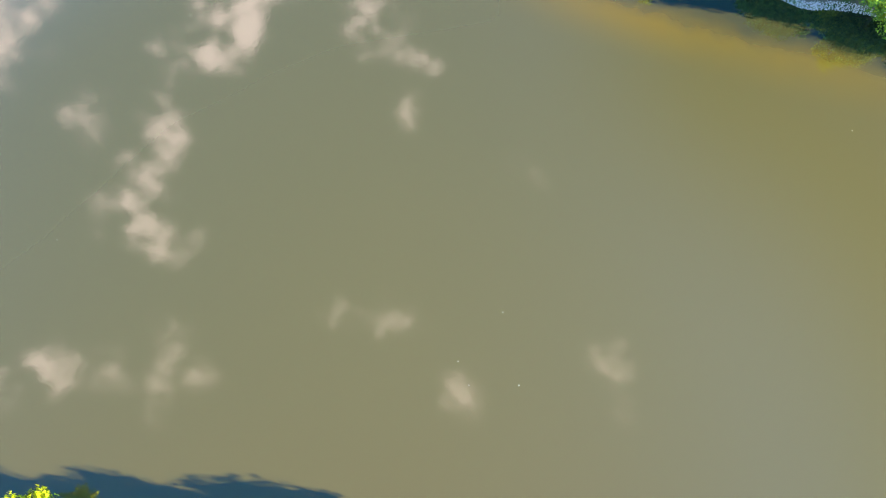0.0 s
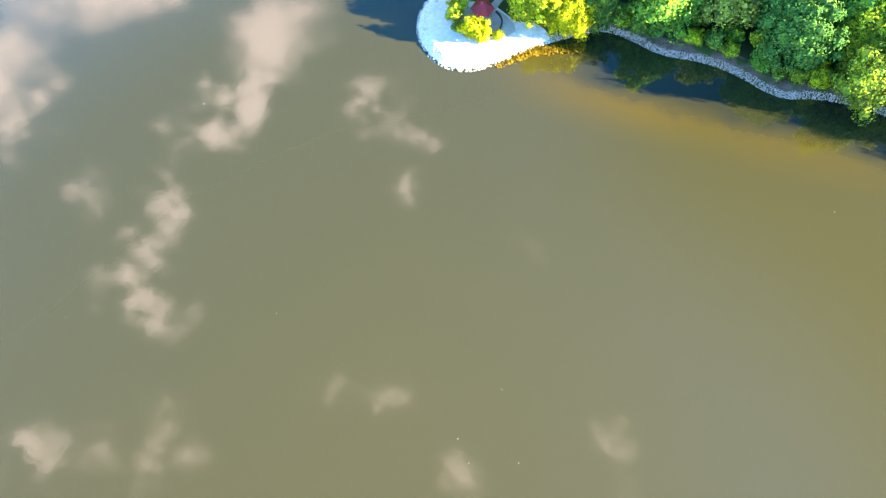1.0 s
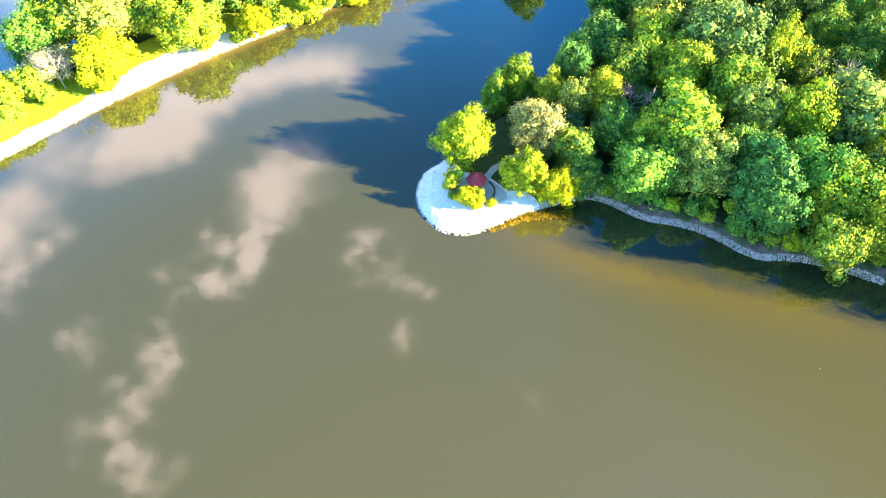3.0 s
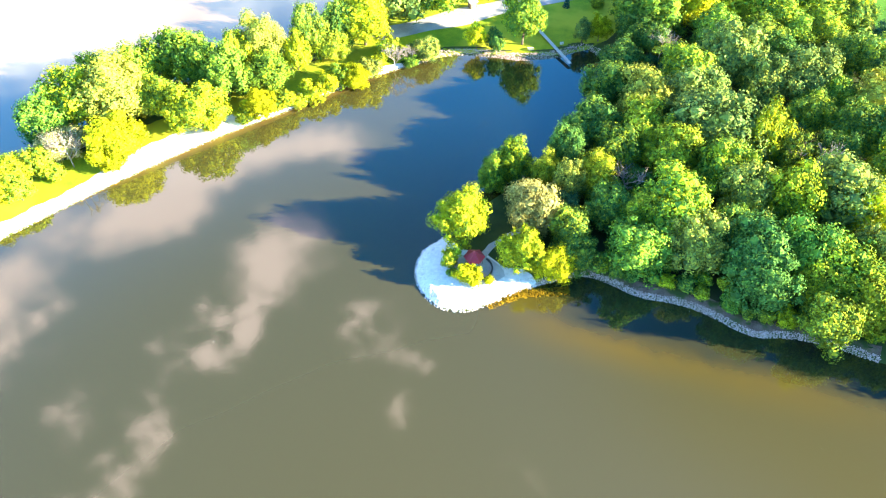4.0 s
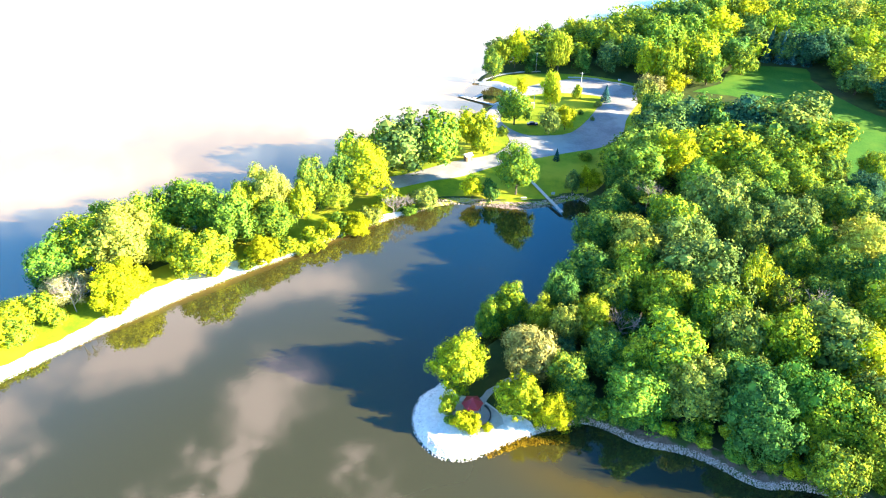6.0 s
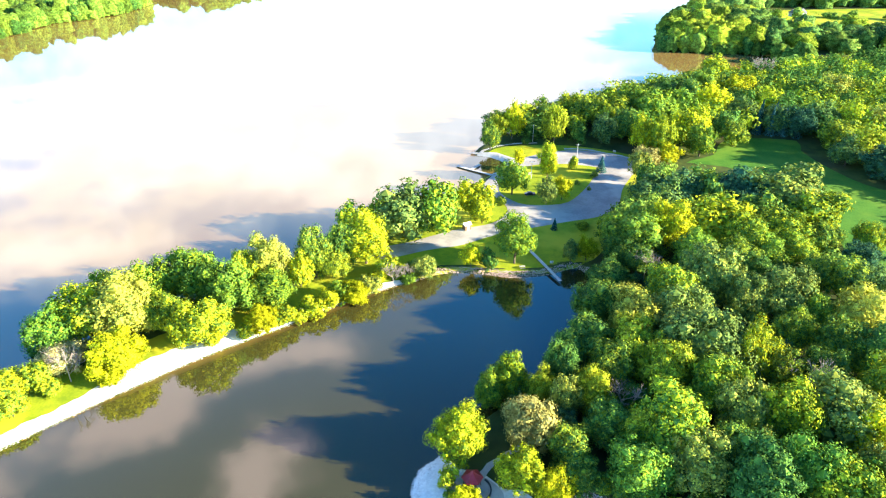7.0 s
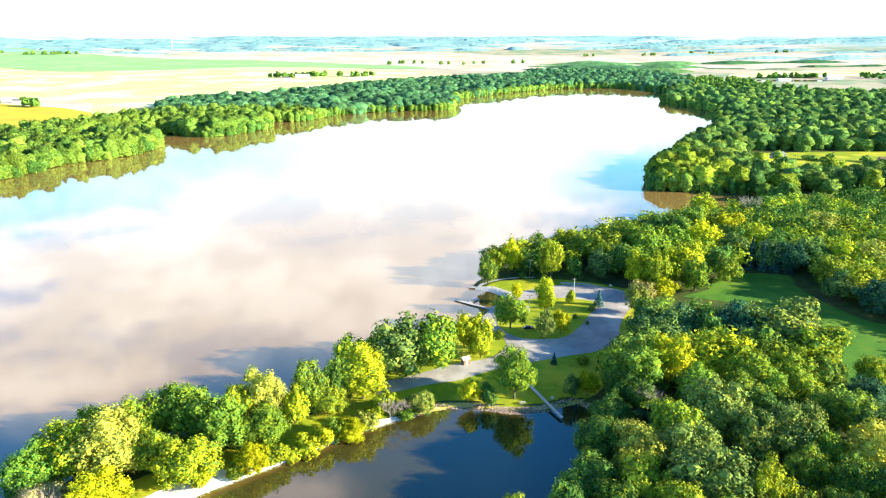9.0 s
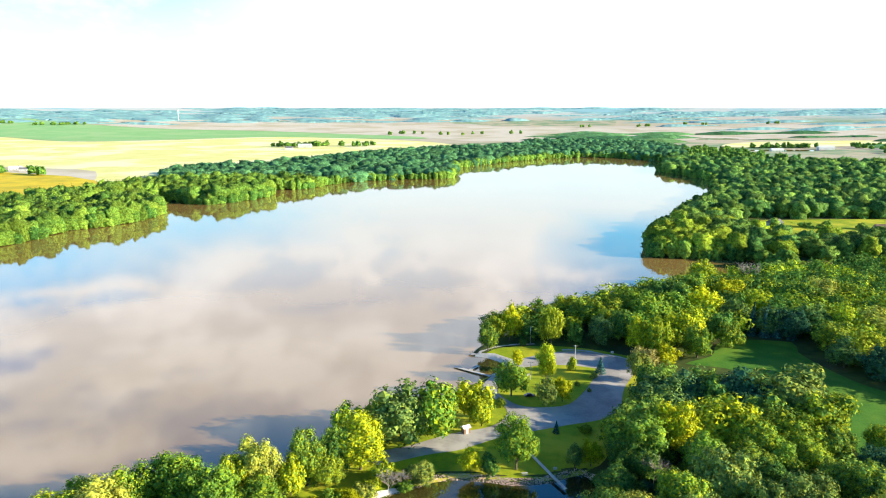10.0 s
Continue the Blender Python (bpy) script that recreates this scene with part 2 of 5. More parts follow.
def soil_material():
    """Earth and rough grass near by; a patchwork of fields on the far plain, haze-tinted towards the horizon."""
    m, k, at = material("ground_soil")
    near = k.mix(k.ramp(k.noise(at, 0.12, 5.0), 0.32, 0.68), rgb(0.040, 0.060, 0.018), rgb(0.088, 0.115, 0.024))
    near = k.mix(k.ramp(k.noise(at, 0.03, 4.0), 0.46, 0.62), near, rgb(0.062, 0.068, 0.030))
    flat = k.add("ShaderNodeMapping", inputs={"Vector": at, "Scale": (0.0022, 0.0030, 0.0), "Rotation": (0, 0, 0.2)}).outputs[0]
    cell = k.add("ShaderNodeTexVoronoi", voronoi_dimensions="2D", distance="CHEBYCHEV", inputs={"Vector": flat, "Scale": 1.0}).outputs["Color"]
    pick = k.add("ShaderNodeSeparateColor", inputs={0: cell}).outputs[0]
    field = k.mix(k.ramp(pick, 0.25, 0.45), rgb(0.20, 0.29, 0.16), rgb(0.50, 0.41, 0.32))
    field = k.mix(k.ramp(pick, 0.65, 0.8), field, rgb(0.52, 0.45, 0.37))
    field = k.mix(k.ramp(k.noise(at, 0.01, 4.0), 0.4, 0.65), field, rgb(0.45, 0.38, 0.27))
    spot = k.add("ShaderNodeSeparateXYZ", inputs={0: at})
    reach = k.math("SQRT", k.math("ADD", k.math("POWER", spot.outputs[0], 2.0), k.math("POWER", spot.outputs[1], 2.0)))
    # haze as colour: pale blue mixed in with distance from 3900 m
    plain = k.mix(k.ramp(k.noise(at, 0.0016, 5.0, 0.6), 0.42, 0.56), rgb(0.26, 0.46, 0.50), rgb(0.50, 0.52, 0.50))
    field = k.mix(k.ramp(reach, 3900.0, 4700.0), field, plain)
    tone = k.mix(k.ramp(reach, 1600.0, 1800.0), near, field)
    relief = k.add("ShaderNodeBump", inputs={"Strength": 0.4, "Distance": 0.05, "Height": k.noise(at, 1.5, 4.0, 0.65)})
    body = k.add("ShaderNodeBsdfPrincipled", inputs={"Base Color": tone, "Roughness": 0.95, "Specular IOR Level": 0.1, "Normal": relief.outputs[0]})
    finish(k, body.outputs[0])
    return m


# aerial haze is put into this pale teal base colour
M_DIST = grainy("distant_woods_hazed", (0.14, 0.30, 0.32), (0.25, 0.42, 0.43), 0.03, fine=5.0, bump=0.0)
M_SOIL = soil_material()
M_LAWN = grainy("lawn", (0.18, 0.26, 0.014), (0.32, 0.365, 0.017), 0.25, bump=0.4, patch=(0.45, 0.42, 0.028), patch_scale=0.04)
M_MEADOW = grainy("meadow_grass", (0.046, 0.145, 0.016), (0.082, 0.20, 0.022), 0.15, bump=0.4, patch=(0.13, 0.23, 0.024), patch_scale=0.03)
M_GRAVEL = grainy("pale_gravel", (0.66, 0.62, 0.60), (0.86, 0.82, 0.79), 1.2, bump=0.5, dist=0.08)
M_STONE = grainy("limestone", (0.48, 0.43, 0.415), (0.78, 0.72, 0.70), 1.5, bump=0.4)
M_RUBBLE = grainy("brownish_rubble", (0.44, 0.31, 0.285), (0.72, 0.55, 0.51), 1.5, bump=0.4)
M_EARTH = grainy("bare_earth", (0.10, 0.062, 0.045), (0.22, 0.145, 0.115), 0.5, bump=0.5, patch=(0.06, 0.085, 0.022), patch_scale=0.2)
M_ASPHALT = grainy("worn_asphalt", (0.27, 0.25, 0.25), (0.37, 0.345, 0.34), 0.15, bump=0.2, patch=(0.43, 0.40, 0.385), patch_scale=0.06)
M_CONCRETE = grainy("concrete", (0.40, 0.385, 0.375), (0.54, 0.52, 0.50), 0.6, bump=0.15)
M_PLANK = grainy("weathered_planks", (0.46, 0.45, 0.43), (0.66, 0.64, 0.61), 1.2)
M_ROOF_RED = painted("red_metal_roof", (0.48, 0.035, 0.045), 0.4, 0.0, 0.4)
M_WHITE = painted("white_paint", (0.6, 0.592, 0.576), 0.5)
M_DARK = painted("dark_metal", (0.05, 0.05, 0.055), 0.4, 0.6)
M_BROWN = painted("brown_boards", (0.20, 0.12, 0.08), 0.7)
M_GREY_ROOF = painted("grey_roof", (0.17, 0.165, 0.175), 0.6)
M_CAR = painted("dark_blue_car_paint", (0.015, 0.02, 0.05), 0.2, 0.3, 0.1)
M_WINDOW = painted("dark_glass", (0.02, 0.025, 0.03), 0.08)
M_RUBBER = painted("rubber", (0.02, 0.02, 0.02), 0.9)
M_WHEAT = grainy("ripe_field", (0.64, 0.60, 0.20), (0.74, 0.70, 0.28), 0.02, patch=(0.78, 0.73, 0.44), patch_scale=0.006)
M_STUBBLE = grainy("pale_stubble_field", (0.52, 0.45, 0.36), (0.62, 0.55, 0.46), 0.02, patch=(0.462, 0.396, 0.277), patch_scale=0.005)
M_CROP = grainy("green_crop_field", (0.21, 0.42, 0.15), (0.27, 0.48, 0.19), 0.02, patch=(0.30, 0.47, 0.20), patch_scale=0.006)
M_ORANGE = grainy("dry_grass", (0.58, 0.40, 0.020), (0.70, 0.53, 0.035), 0.05, patch=(0.48, 0.38, 0.03), patch_scale=0.02)


def water_material():
    m, k, at = material("murky_water")
    where = k.add("ShaderNodeSeparateXYZ", inputs={0: at})
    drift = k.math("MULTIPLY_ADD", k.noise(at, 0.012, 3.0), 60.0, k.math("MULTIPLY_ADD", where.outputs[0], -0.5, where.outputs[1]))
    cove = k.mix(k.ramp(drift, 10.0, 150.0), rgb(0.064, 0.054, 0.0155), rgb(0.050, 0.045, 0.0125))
    lake = k.mix(k.ramp(k.noise(at, 0.008, 4.0), 0.35, 0.65), rgb(0.21, 0.125, 0.040), rgb(0.25, 0.155, 0.052))
    shallow = k.math("MULTIPLY", k.ramp(k.math("MULTIPLY_ADD", where.outputs[0], 0.32, where.outputs[1]), 84.0, 97.0), k.math("MULTIPLY", k.ramp(where.outputs[0], 2.0, 30.0), k.ramp(where.outputs[0], 92.0, 45.0, 0.15, 1.0)))
    cove = k.mix(k.math("MULTIPLY", shallow, k.ramp(k.noise(at, 0.05, 3.0), 0.3, 0.6, 0.6, 1.0)), cove, rgb(0.088, 0.060, 0.004))
    # dark reflection and shade of the shore trees, painted into the water colour
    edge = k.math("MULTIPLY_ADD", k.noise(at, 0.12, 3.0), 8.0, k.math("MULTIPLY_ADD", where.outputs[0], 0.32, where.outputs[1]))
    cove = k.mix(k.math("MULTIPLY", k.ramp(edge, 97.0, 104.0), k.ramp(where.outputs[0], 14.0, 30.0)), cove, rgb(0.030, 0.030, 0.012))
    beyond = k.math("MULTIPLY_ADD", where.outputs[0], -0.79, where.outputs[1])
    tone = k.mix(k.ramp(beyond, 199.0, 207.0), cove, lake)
    # boat basin: darker base colour stands in for the trees mirrored there
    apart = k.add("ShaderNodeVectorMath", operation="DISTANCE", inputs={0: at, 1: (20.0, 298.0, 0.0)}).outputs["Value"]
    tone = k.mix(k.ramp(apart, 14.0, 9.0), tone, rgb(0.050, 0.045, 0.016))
    ripple = k.math("ADD", k.math("MULTIPLY", k.noise(at, 0.9, 3.0, 0.6), 0.6), k.math("MULTIPLY", k.noise(at, 0.12, 2.0), 1.0))
    relief = k.add("ShaderNodeBump", inputs={"Strength": 0.05, "Distance": 0.10, "Height": ripple})
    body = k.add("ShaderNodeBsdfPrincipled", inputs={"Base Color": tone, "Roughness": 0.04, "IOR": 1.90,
                                                     "Normal": relief.outputs[0]})
    finish(k, body.outputs[0])
    return m


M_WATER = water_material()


# ---------------------------------------------------------------- mesh helpers
def mesh_object(name, verts, faces, mat, parent=None, smooth=False):
    me = bpy.data.meshes.new(name)
    me.from_pydata([tuple(v) for v in verts], [], [tuple(f) for f in faces])
    me.materials.append(mat)
    if smooth:
        me.polygons.foreach_set("use_smooth", [True] * len(me.polygons))
    ob = new(name, me)
    if parent is not None:
        ob.parent = parent
    return ob


def leaf_mesh(name, verts, mat):
    """A mesh of loose triangles from an (n, 3, 3) array."""
    count = len(verts)
    me = bpy.data.meshes.new(name)
    me.vertices.add(count * 3)
    me.vertices.foreach_set("co", np.asarray(verts, dtype=np.float32).ravel())
    me.loops.add(count * 3)
    me.loops.foreach_set("vertex_index", np.arange(count * 3, dtype=np.int32))
    me.polygons.add(count)
    me.polygons.foreach_set("loop_start", np.arange(0, count * 3, 3, dtype=np.int32))
    me.update(calc_edges=True)
    me.materials.append(mat)
    return me


def indexed_mesh(name, verts, tris, mat):
    """A smooth mesh from arrays of points and of triangles that share them."""
    me = bpy.data.meshes.new(name)
    me.vertices.add(len(verts))
    me.vertices.foreach_set("co", np.asarray(verts, dtype=np.float32).ravel())
    me.loops.add(len(tris) * 3)
    me.loops.foreach_set("vertex_index", np.asarray(tris, dtype=np.int32).ravel())
    me.polygons.add(len(tris))
    me.polygons.foreach_set("loop_start", np.arange(0, len(tris) * 3, 3, dtype=np.int32))
    me.update(calc_edges=True)
    me.materials.append(mat)
    return me


def part(name, bm, mat, parent=None, label=""):
    """Link a bmesh as one mesh object under a thing or a part."""
    me = bpy.data.meshes.new(name)
    bm.to_mesh(me)
    bm.free()
    me.materials.append(mat)
    ob = new(name, me)
    if parent is not None:
        ob.parent = parent
    return tagged(ob, label)


def block(bm, x0, y0, z0, x1, y1, z1, bevel=0.0):
    """Add a box, with bevelled edges, to a bmesh."""
    made = bmesh.ops.create_cube(bm, size=1.0, matrix=Matrix.Translation(((x0 + x1) / 2, (y0 + y1) / 2, (z0 + z1) / 2))
                                 @ Matrix.Diagonal((x1 - x0, y1 - y0, z1 - z0, 1)))
    if bevel:
        edges = {e for v in made["verts"] for e in v.link_edges}
        bmesh.ops.bevel(bm, geom=list(edges), offset=bevel, segments=1, affect="EDGES")
    return bm


def rod(bm, a, b, r0, r1, sides=6):
    """Add a tapered rod from a to b to a bmesh."""
    a, b = Vector(a), Vector(b)
    turn = (b - a).to_track_quat("Z", "Y").to_matrix().to_4x4()
    bmesh.ops.create_cone(bm, cap_ends=True, segments=sides, radius1=r0, radius2=r1, depth=(b - a).length,
                          matrix=Matrix.Translation((a + b) / 2) @ turn)
    return bm


def box_part(name, size, mat, parent, bevel=0.02, label=""):
    return part(name, block(bmesh.new(), *size, bevel), mat, parent, label)


def smooth_line(points, step=2.0, closed=True):
    """A Catmull-Rom curve through the points."""
    p = np.array(points, dtype=float)
    count, out = len(p), []
    for i in range(count if closed else count - 1):
        if closed:
            a, b, c, d = (p[(i + j) % count] for j in (-1, 0, 1, 2))
        else:
            a, b, c, d = (p[min(max(i + j, 0), count - 1)] for j in (-1, 0, 1, 2))
        pieces = max(1, int(np.linalg.norm(c - b) / step))
        for j in range(pieces):
            s = j / pieces
            out.append(0.5 * (2 * b + (c - a) * s + (2 * a - 5 * b + 4 * c - d) * s * s + (3 * b - a - 3 * c + d) * s ** 3))
    if not closed:
        out.append(p[-1])
    return np.array(out)


def signed(poly, x, y):
    """Distance to the outline, negative inside."""
    best = np.full(x.shape, 1e9)
    inside = np.zeros(x.shape, dtype=bool)
    q = np.roll(poly, -1, axis=0)
    for (ax, ay), (bx, by) in zip(poly, q):
        ex, ey = bx - ax, by - ay
        t = np.clip(((x - ax) * ex + (y - ay) * ey) / (ex * ex + ey * ey + 1e-12), 0, 1)
        best = np.minimum(best, (x - ax - t * ex) ** 2 + (y - ay - t * ey) ** 2)
        if ay != by:
            inside ^= ((ay > y) != (by > y)) & (x < (bx - ax) * (y - ay) / (by - ay) + ax)
    return np.where(inside, -1, 1) * np.sqrt(best)


# ---------------------------------------------------------------- plan of the shores
FRONT_SHORE = [(240, 20), (170, 48), (120, 66), (87, 79), (79, 83), (70, 85), (65, 85), (61, 87), (56, 91), (50, 94), (42, 96),
               (36, 100), (30, 102), (20, 99), (15, 97), (10, 94), (5, 92), (0, 92), (-4, 95), (-7, 101), (-6, 109), (-1, 114)]
COVE_SHORE = [(5, 121), (15, 131), (26, 139), (34, 150), (39, 165), (45, 180), (49, 192), (46, 200), (40, 198), (33, 195), (22, 194),
              (14, 196), (3, 197), (-5, 195)]
BANK_SHORE = [(-9, 192), (-13, 190), (-20, 186), (-30, 179.5), (-40, 171.7), (-49, 164.5), (-59, 157.4), (-68.5, 150), (-77.5, 142.2),
              (-87.5, 133), (-95, 125.6), (-101.5, 119), (-107.5, 113), (-125, 92), (-160, 60), (-200, 38)]
NEAR_SHORE = [(-230, 20), (-200, 6), (-110, 1), (-75, 0), (-50, -3), (-20, -3), (30, -3.5), (60, -4), (100, -6), (200, -10)]
COVE = smooth_line(FRONT_SHORE + COVE_SHORE + BANK_SHORE + NEAR_SHORE)
LAKE_EAST = [(-160, 100), (-122, 138), (-106, 158), (-97, 167), (-80, 180), (-62, 192), (-48, 204), (-34, 216), (-22, 228), (-8, 246), (4, 262),
             (14, 274), (20, 282), (27, 291), (27, 300), (22, 305), (15, 308), (17, 318), (30, 335), (50, 354), (98, 392),
             (132, 418), (168, 440), (228, 456), (256, 480), (240, 508), (210, 524), (175, 528)]
LAKE_FAR = [(172, 545), (190, 600), (240, 690), (310, 810), (363, 895), (426, 1060), (440, 1110), (408, 1265), (440, 1330), (490, 1500), (410, 1610),
            (289, 1610), (173, 1520), (78, 1412), (25, 1320), (11, 1150), (-60, 1122), (-115, 1102), (-164, 1061), (-203, 990),
            (-238, 978), (-276, 966), (-272, 946), (-238, 925), (-238, 900), (-255, 862), (-285, 830), (-322, 838), (-350, 862)]
LAKE_WEST = [(-378, 850), (-352, 806), (-328, 770), (-319, 715), (-340, 672), (-367, 645), (-374, 600), (-390, 560), (-440, 500), (-540, 430),
             (-700, 380), (-700, 200), (-450, 130), (-260, 80)]
LAKE = smooth_line(LAKE_EAST + LAKE_FAR + LAKE_WEST, 4.0)
POND = smooth_line([(800, 1880), (900, 1840), (1010, 1850), (1060, 1900), (930, 1930), (820, 1935)], 20.0)


def shore_distance(x, y):
    """Metres inland; negative over water."""
    return np.minimum(np.minimum(signed(COVE, x, y), signed(LAKE, x, y)), signed(POND, x, y))


FAR_START, FAR_END = 2400.0, 4940.0


def land_height(d, x, y):
    low = np.where(d > 0, np.minimum(0.42 * d, 1.0) + 0.8 * np.clip(d / 30, 0, 1), np.maximum(0.5 * d, -2.5))
    r = np.hypot(x, y)
    drop = 0.0484 * (1 - np.clip((r - FAR_START) / (FAR_END - FAR_START), 0, 1)) + 0.0010
    return np.where((r > FAR_START) & (y > 0), np.maximum(118.0 - r * drop, low), low)


def spread(lo, hi, step, far_lo, far_hi, growth):
    line = list(np.arange(lo, hi + step / 2, step))
    gap = step
    while line[-1] < far_hi:
        gap = min(gap * growth, 160)
        line.append(line[-1] + gap)
    gap, front = step, []
    while (front[-1] if front else line[0]) > far_lo:
        gap = min(gap * growth, 160)
        front.append((front[-1] if front else line[0]) - gap)
    return np.array(front[::-1] + line)


near_x, far_x = np.arange(-140, 200.1, 2.1), np.arange(210, 480, 12.0)
GX = np.concatenate([spread(-480, -472, 8.0, -4900, -471, 1.09)[:-1], np.arange(-472, -140, 10.0), near_x, far_x, spread(480, 488, 8.0, 480, 4900, 1.09)[1:]])
GY = np.concatenate([spread(-20, 330, 2.0, -3000, 331, 1.14)[:-1], np.arange(334, 700, 13.0), np.arange(704, 1700, 20.0), spread(1704, 1710, 12, 1704, 4940, 1.06)[1:]])
gx, gy = np.meshgrid(GX, GY)
GD = shore_distance(gx.ravel(), gy.ravel())
GZ = land_height(GD, gx.ravel(), gy.ravel()).reshape(gx.shape)


def sample(grid, x, y):
    i = np.clip(np.searchsorted(GX, x) - 1, 0, len(GX) - 2)
    j = np.clip(np.searchsorted(GY, y) - 1, 0, len(GY) - 2)
    u, v = (x - GX[i]) / (GX[i + 1] - GX[i]), (y - GY[j]) / (GY[j + 1] - GY[j])
    return (grid[j, i] * (1 - u) * (1 - v) + grid[j, i + 1] * u * (1 - v) + grid[j + 1, i] * (1 - u) * v + grid[j + 1, i + 1] * u * v)


def ground_z(x, y):
    return sample(GZ, np.asarray(x, dtype=float), np.asarray(y, dtype=float))


def inland(x, y):
    return sample(GD.reshape(gx.shape), np.asarray(x, dtype=float), np.asarray(y, dtype=float))


cols = len(GX)
cells = (np.arange(len(GY) - 1)[:, None] * cols + np.arange(cols - 1)[None, :]).ravel()
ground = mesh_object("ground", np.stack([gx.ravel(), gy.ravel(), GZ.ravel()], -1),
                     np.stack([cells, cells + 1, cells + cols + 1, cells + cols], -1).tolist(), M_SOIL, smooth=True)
tagged(ground, "grassy brown earth reaching flat to the horizon, haze tinted far off", "ground", kind="structure")
wx, wy = np.linspace(-760, 1100, 32), np.linspace(-60, 2000, 36)
wv = [(a, b, 0.0) for b in wy for a in wx]
wf = [(j * 32 + i, j * 32 + i + 1, j * 32 + 33 + i, j * 32 + 32 + i) for j in range(35) for i in range(31)]
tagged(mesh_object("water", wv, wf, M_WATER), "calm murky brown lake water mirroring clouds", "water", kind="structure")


def sheet(name, outline, mat, lift, label, category, step=None):
    """A surface laid over the ground inside an outline."""
    poly = np.array(outline, dtype=float)
    lo, hi = poly.min(0), poly.max(0)
    step = step or 2.0
    xs, ys = np.arange(lo[0] - step, hi[0] + 2 * step, step), np.arange(lo[1] - step, hi[1] + 2 * step, step)
    bm = bmesh.new()
    rim = [bm.verts.new((a, b, 0)) for a, b in poly]
    face = bm.faces.new(rim)
    if face.normal.z < 0 or signed_area(poly) < 0:
        face.normal_flip()
    for axis, values in ((0, xs), (1, ys)):
        for value in values:
            origin, normal = [0, 0, 0], [0, 0, 0]
            origin[axis], normal[axis] = value, 1
            bmesh.ops.bisect_plane(bm, geom=bm.verts[:] + bm.edges[:] + bm.faces[:], plane_co=origin, plane_no=normal)
    co = np.array([v.co for v in bm.verts])
    z = ground_z(co[:, 0], co[:, 1]) + lift
    for v, height in zip(bm.verts, z):
        v.co.z = height
    return tagged(part(name, bm, mat), label, category, kind="structure")


def signed_area(poly):
    q = np.roll(poly, -1, axis=0)
    return float(np.sum(poly[:, 0] * q[:, 1] - poly[:, 1] * q[:, 0])) / 2


def ribbon(name, line, inner, outer, mat, lift, label, category, step=1.5, closed=False, taper=False):
    """A band beside a line, between two offsets to its left, laid over the ground."""
    p = smooth_line(line, step, closed)
    t = np.gradient(p, axis=0)
    t /= np.linalg.norm(t, axis=1)[:, None] + 1e-9
    side = np.stack([-t[:, 1], t[:, 0]], -1)
    offsets = np.linspace(inner, outer, max(2, int(abs(outer - inner) / 0.8) + 1))
    wob = 0.35 * np.sin(np.arange(len(p)) * 0.9) + 0.25 * np.sin(np.arange(len(p)) * 2.3)
    narrow = np.sin(np.linspace(0.05, 3.09, len(p))) ** 0.6 if taper else np.ones(len(p))
    rows = [p + side * (inner + (o - inner + (wob if o == offsets[-1] else 0)) * narrow)[:, None] for o in offsets]
    v = np.concatenate(rows)
    v = np.column_stack([v, ground_z(v[:, 0], v[:, 1]) + lift])
    m, faces = len(p), []
    for r in range(len(rows) - 1):
        for i in range(m - 1):
            faces.append((r * m + i, r * m + i + 1, (r + 1) * m + i + 1, (r + 1) * m + i))
    return tagged(mesh_object(name, v, faces, mat), label, category, kind="structure")


# ---------------------------------------------------------------- lawns, roads, fields
LOT = [(-22, 204), (-6, 210.5), (6, 214), (18, 221), (33, 227), (47, 232), (61, 237), (70, 247), (76, 264), (86, 283), (92, 294), (82, 301), (67, 309),
       (50, 307), (36, 300), (29, 296), (23, 284), (17, 270), (17, 263), (22, 254), (25, 242), (18, 231), (3, 225.5), (-12, 217), (-26, 211)]
ISLAND = [(23, 262), (30, 249), (40, 247), (50, 249.5), (59, 262), (66, 276), (71, 285), (62, 290), (46, 292), (34, 287), (27, 274)]
sheet("lawn", smooth_line([(-30, 196), (-9, 193.2), (2, 197.6), (14, 197), (24, 195.2), (34, 196.2), (42, 199), (52, 204), (62, 220), (72, 240), (84, 262), (96, 292), (84, 306), (60, 316),
      (30, 316), (20, 306), (24, 297), (12, 266), (2, 252), (-16, 228), (-36, 206)], 4), M_LAWN, 0.05,
      "bright mown lawn with dappled tree shade", "lawn")
sheet("road", smooth_line(LOT, 3), M_ASPHALT, 0.11, "worn grey asphalt road and car park", "road")
sheet("lawn_island", smooth_line(ISLAND, 3), M_LAWN, 0.2, "mown grass island inside the car park loop", "lawn")
sheet("meadow", smooth_line([(112, 293), (128, 288), (150, 262), (152, 236), (142, 210), (146, 190), (200, 170), (235, 200), (215, 248), (185, 262), (175, 284), (172, 308), (176, 322), (150, 326), (137, 319), (128, 303)], 6),
      M_MEADOW, 0.06, "long green meadow clearing between woods", "meadow", 6.0)
BANK_LINE = BANK_SHORE[::-1]
ribbon("lawn_bank", BANK_LINE, 2.0, 17.0, M_LAWN, 0.05, "sunlit mown grass along the causeway", "lawn")
ribbon("gravel_path", BANK_LINE[:12], 0.4, 4.3, M_GRAVEL, 0.12, "pale gravel track along the causeway edge", "path")
ribbon("gravel_path_wide", BANK_LINE[5:11], 0.4, 8.0, M_GRAVEL, 0.15, "wider pale gravel patch on the causeway", "path", taper=True)
ribbon("gravel_path_far", BANK_LINE[10:], 0.4, 2.2, M_GRAVEL, 0.12, "narrow pale gravel edge of the causeway", "path")
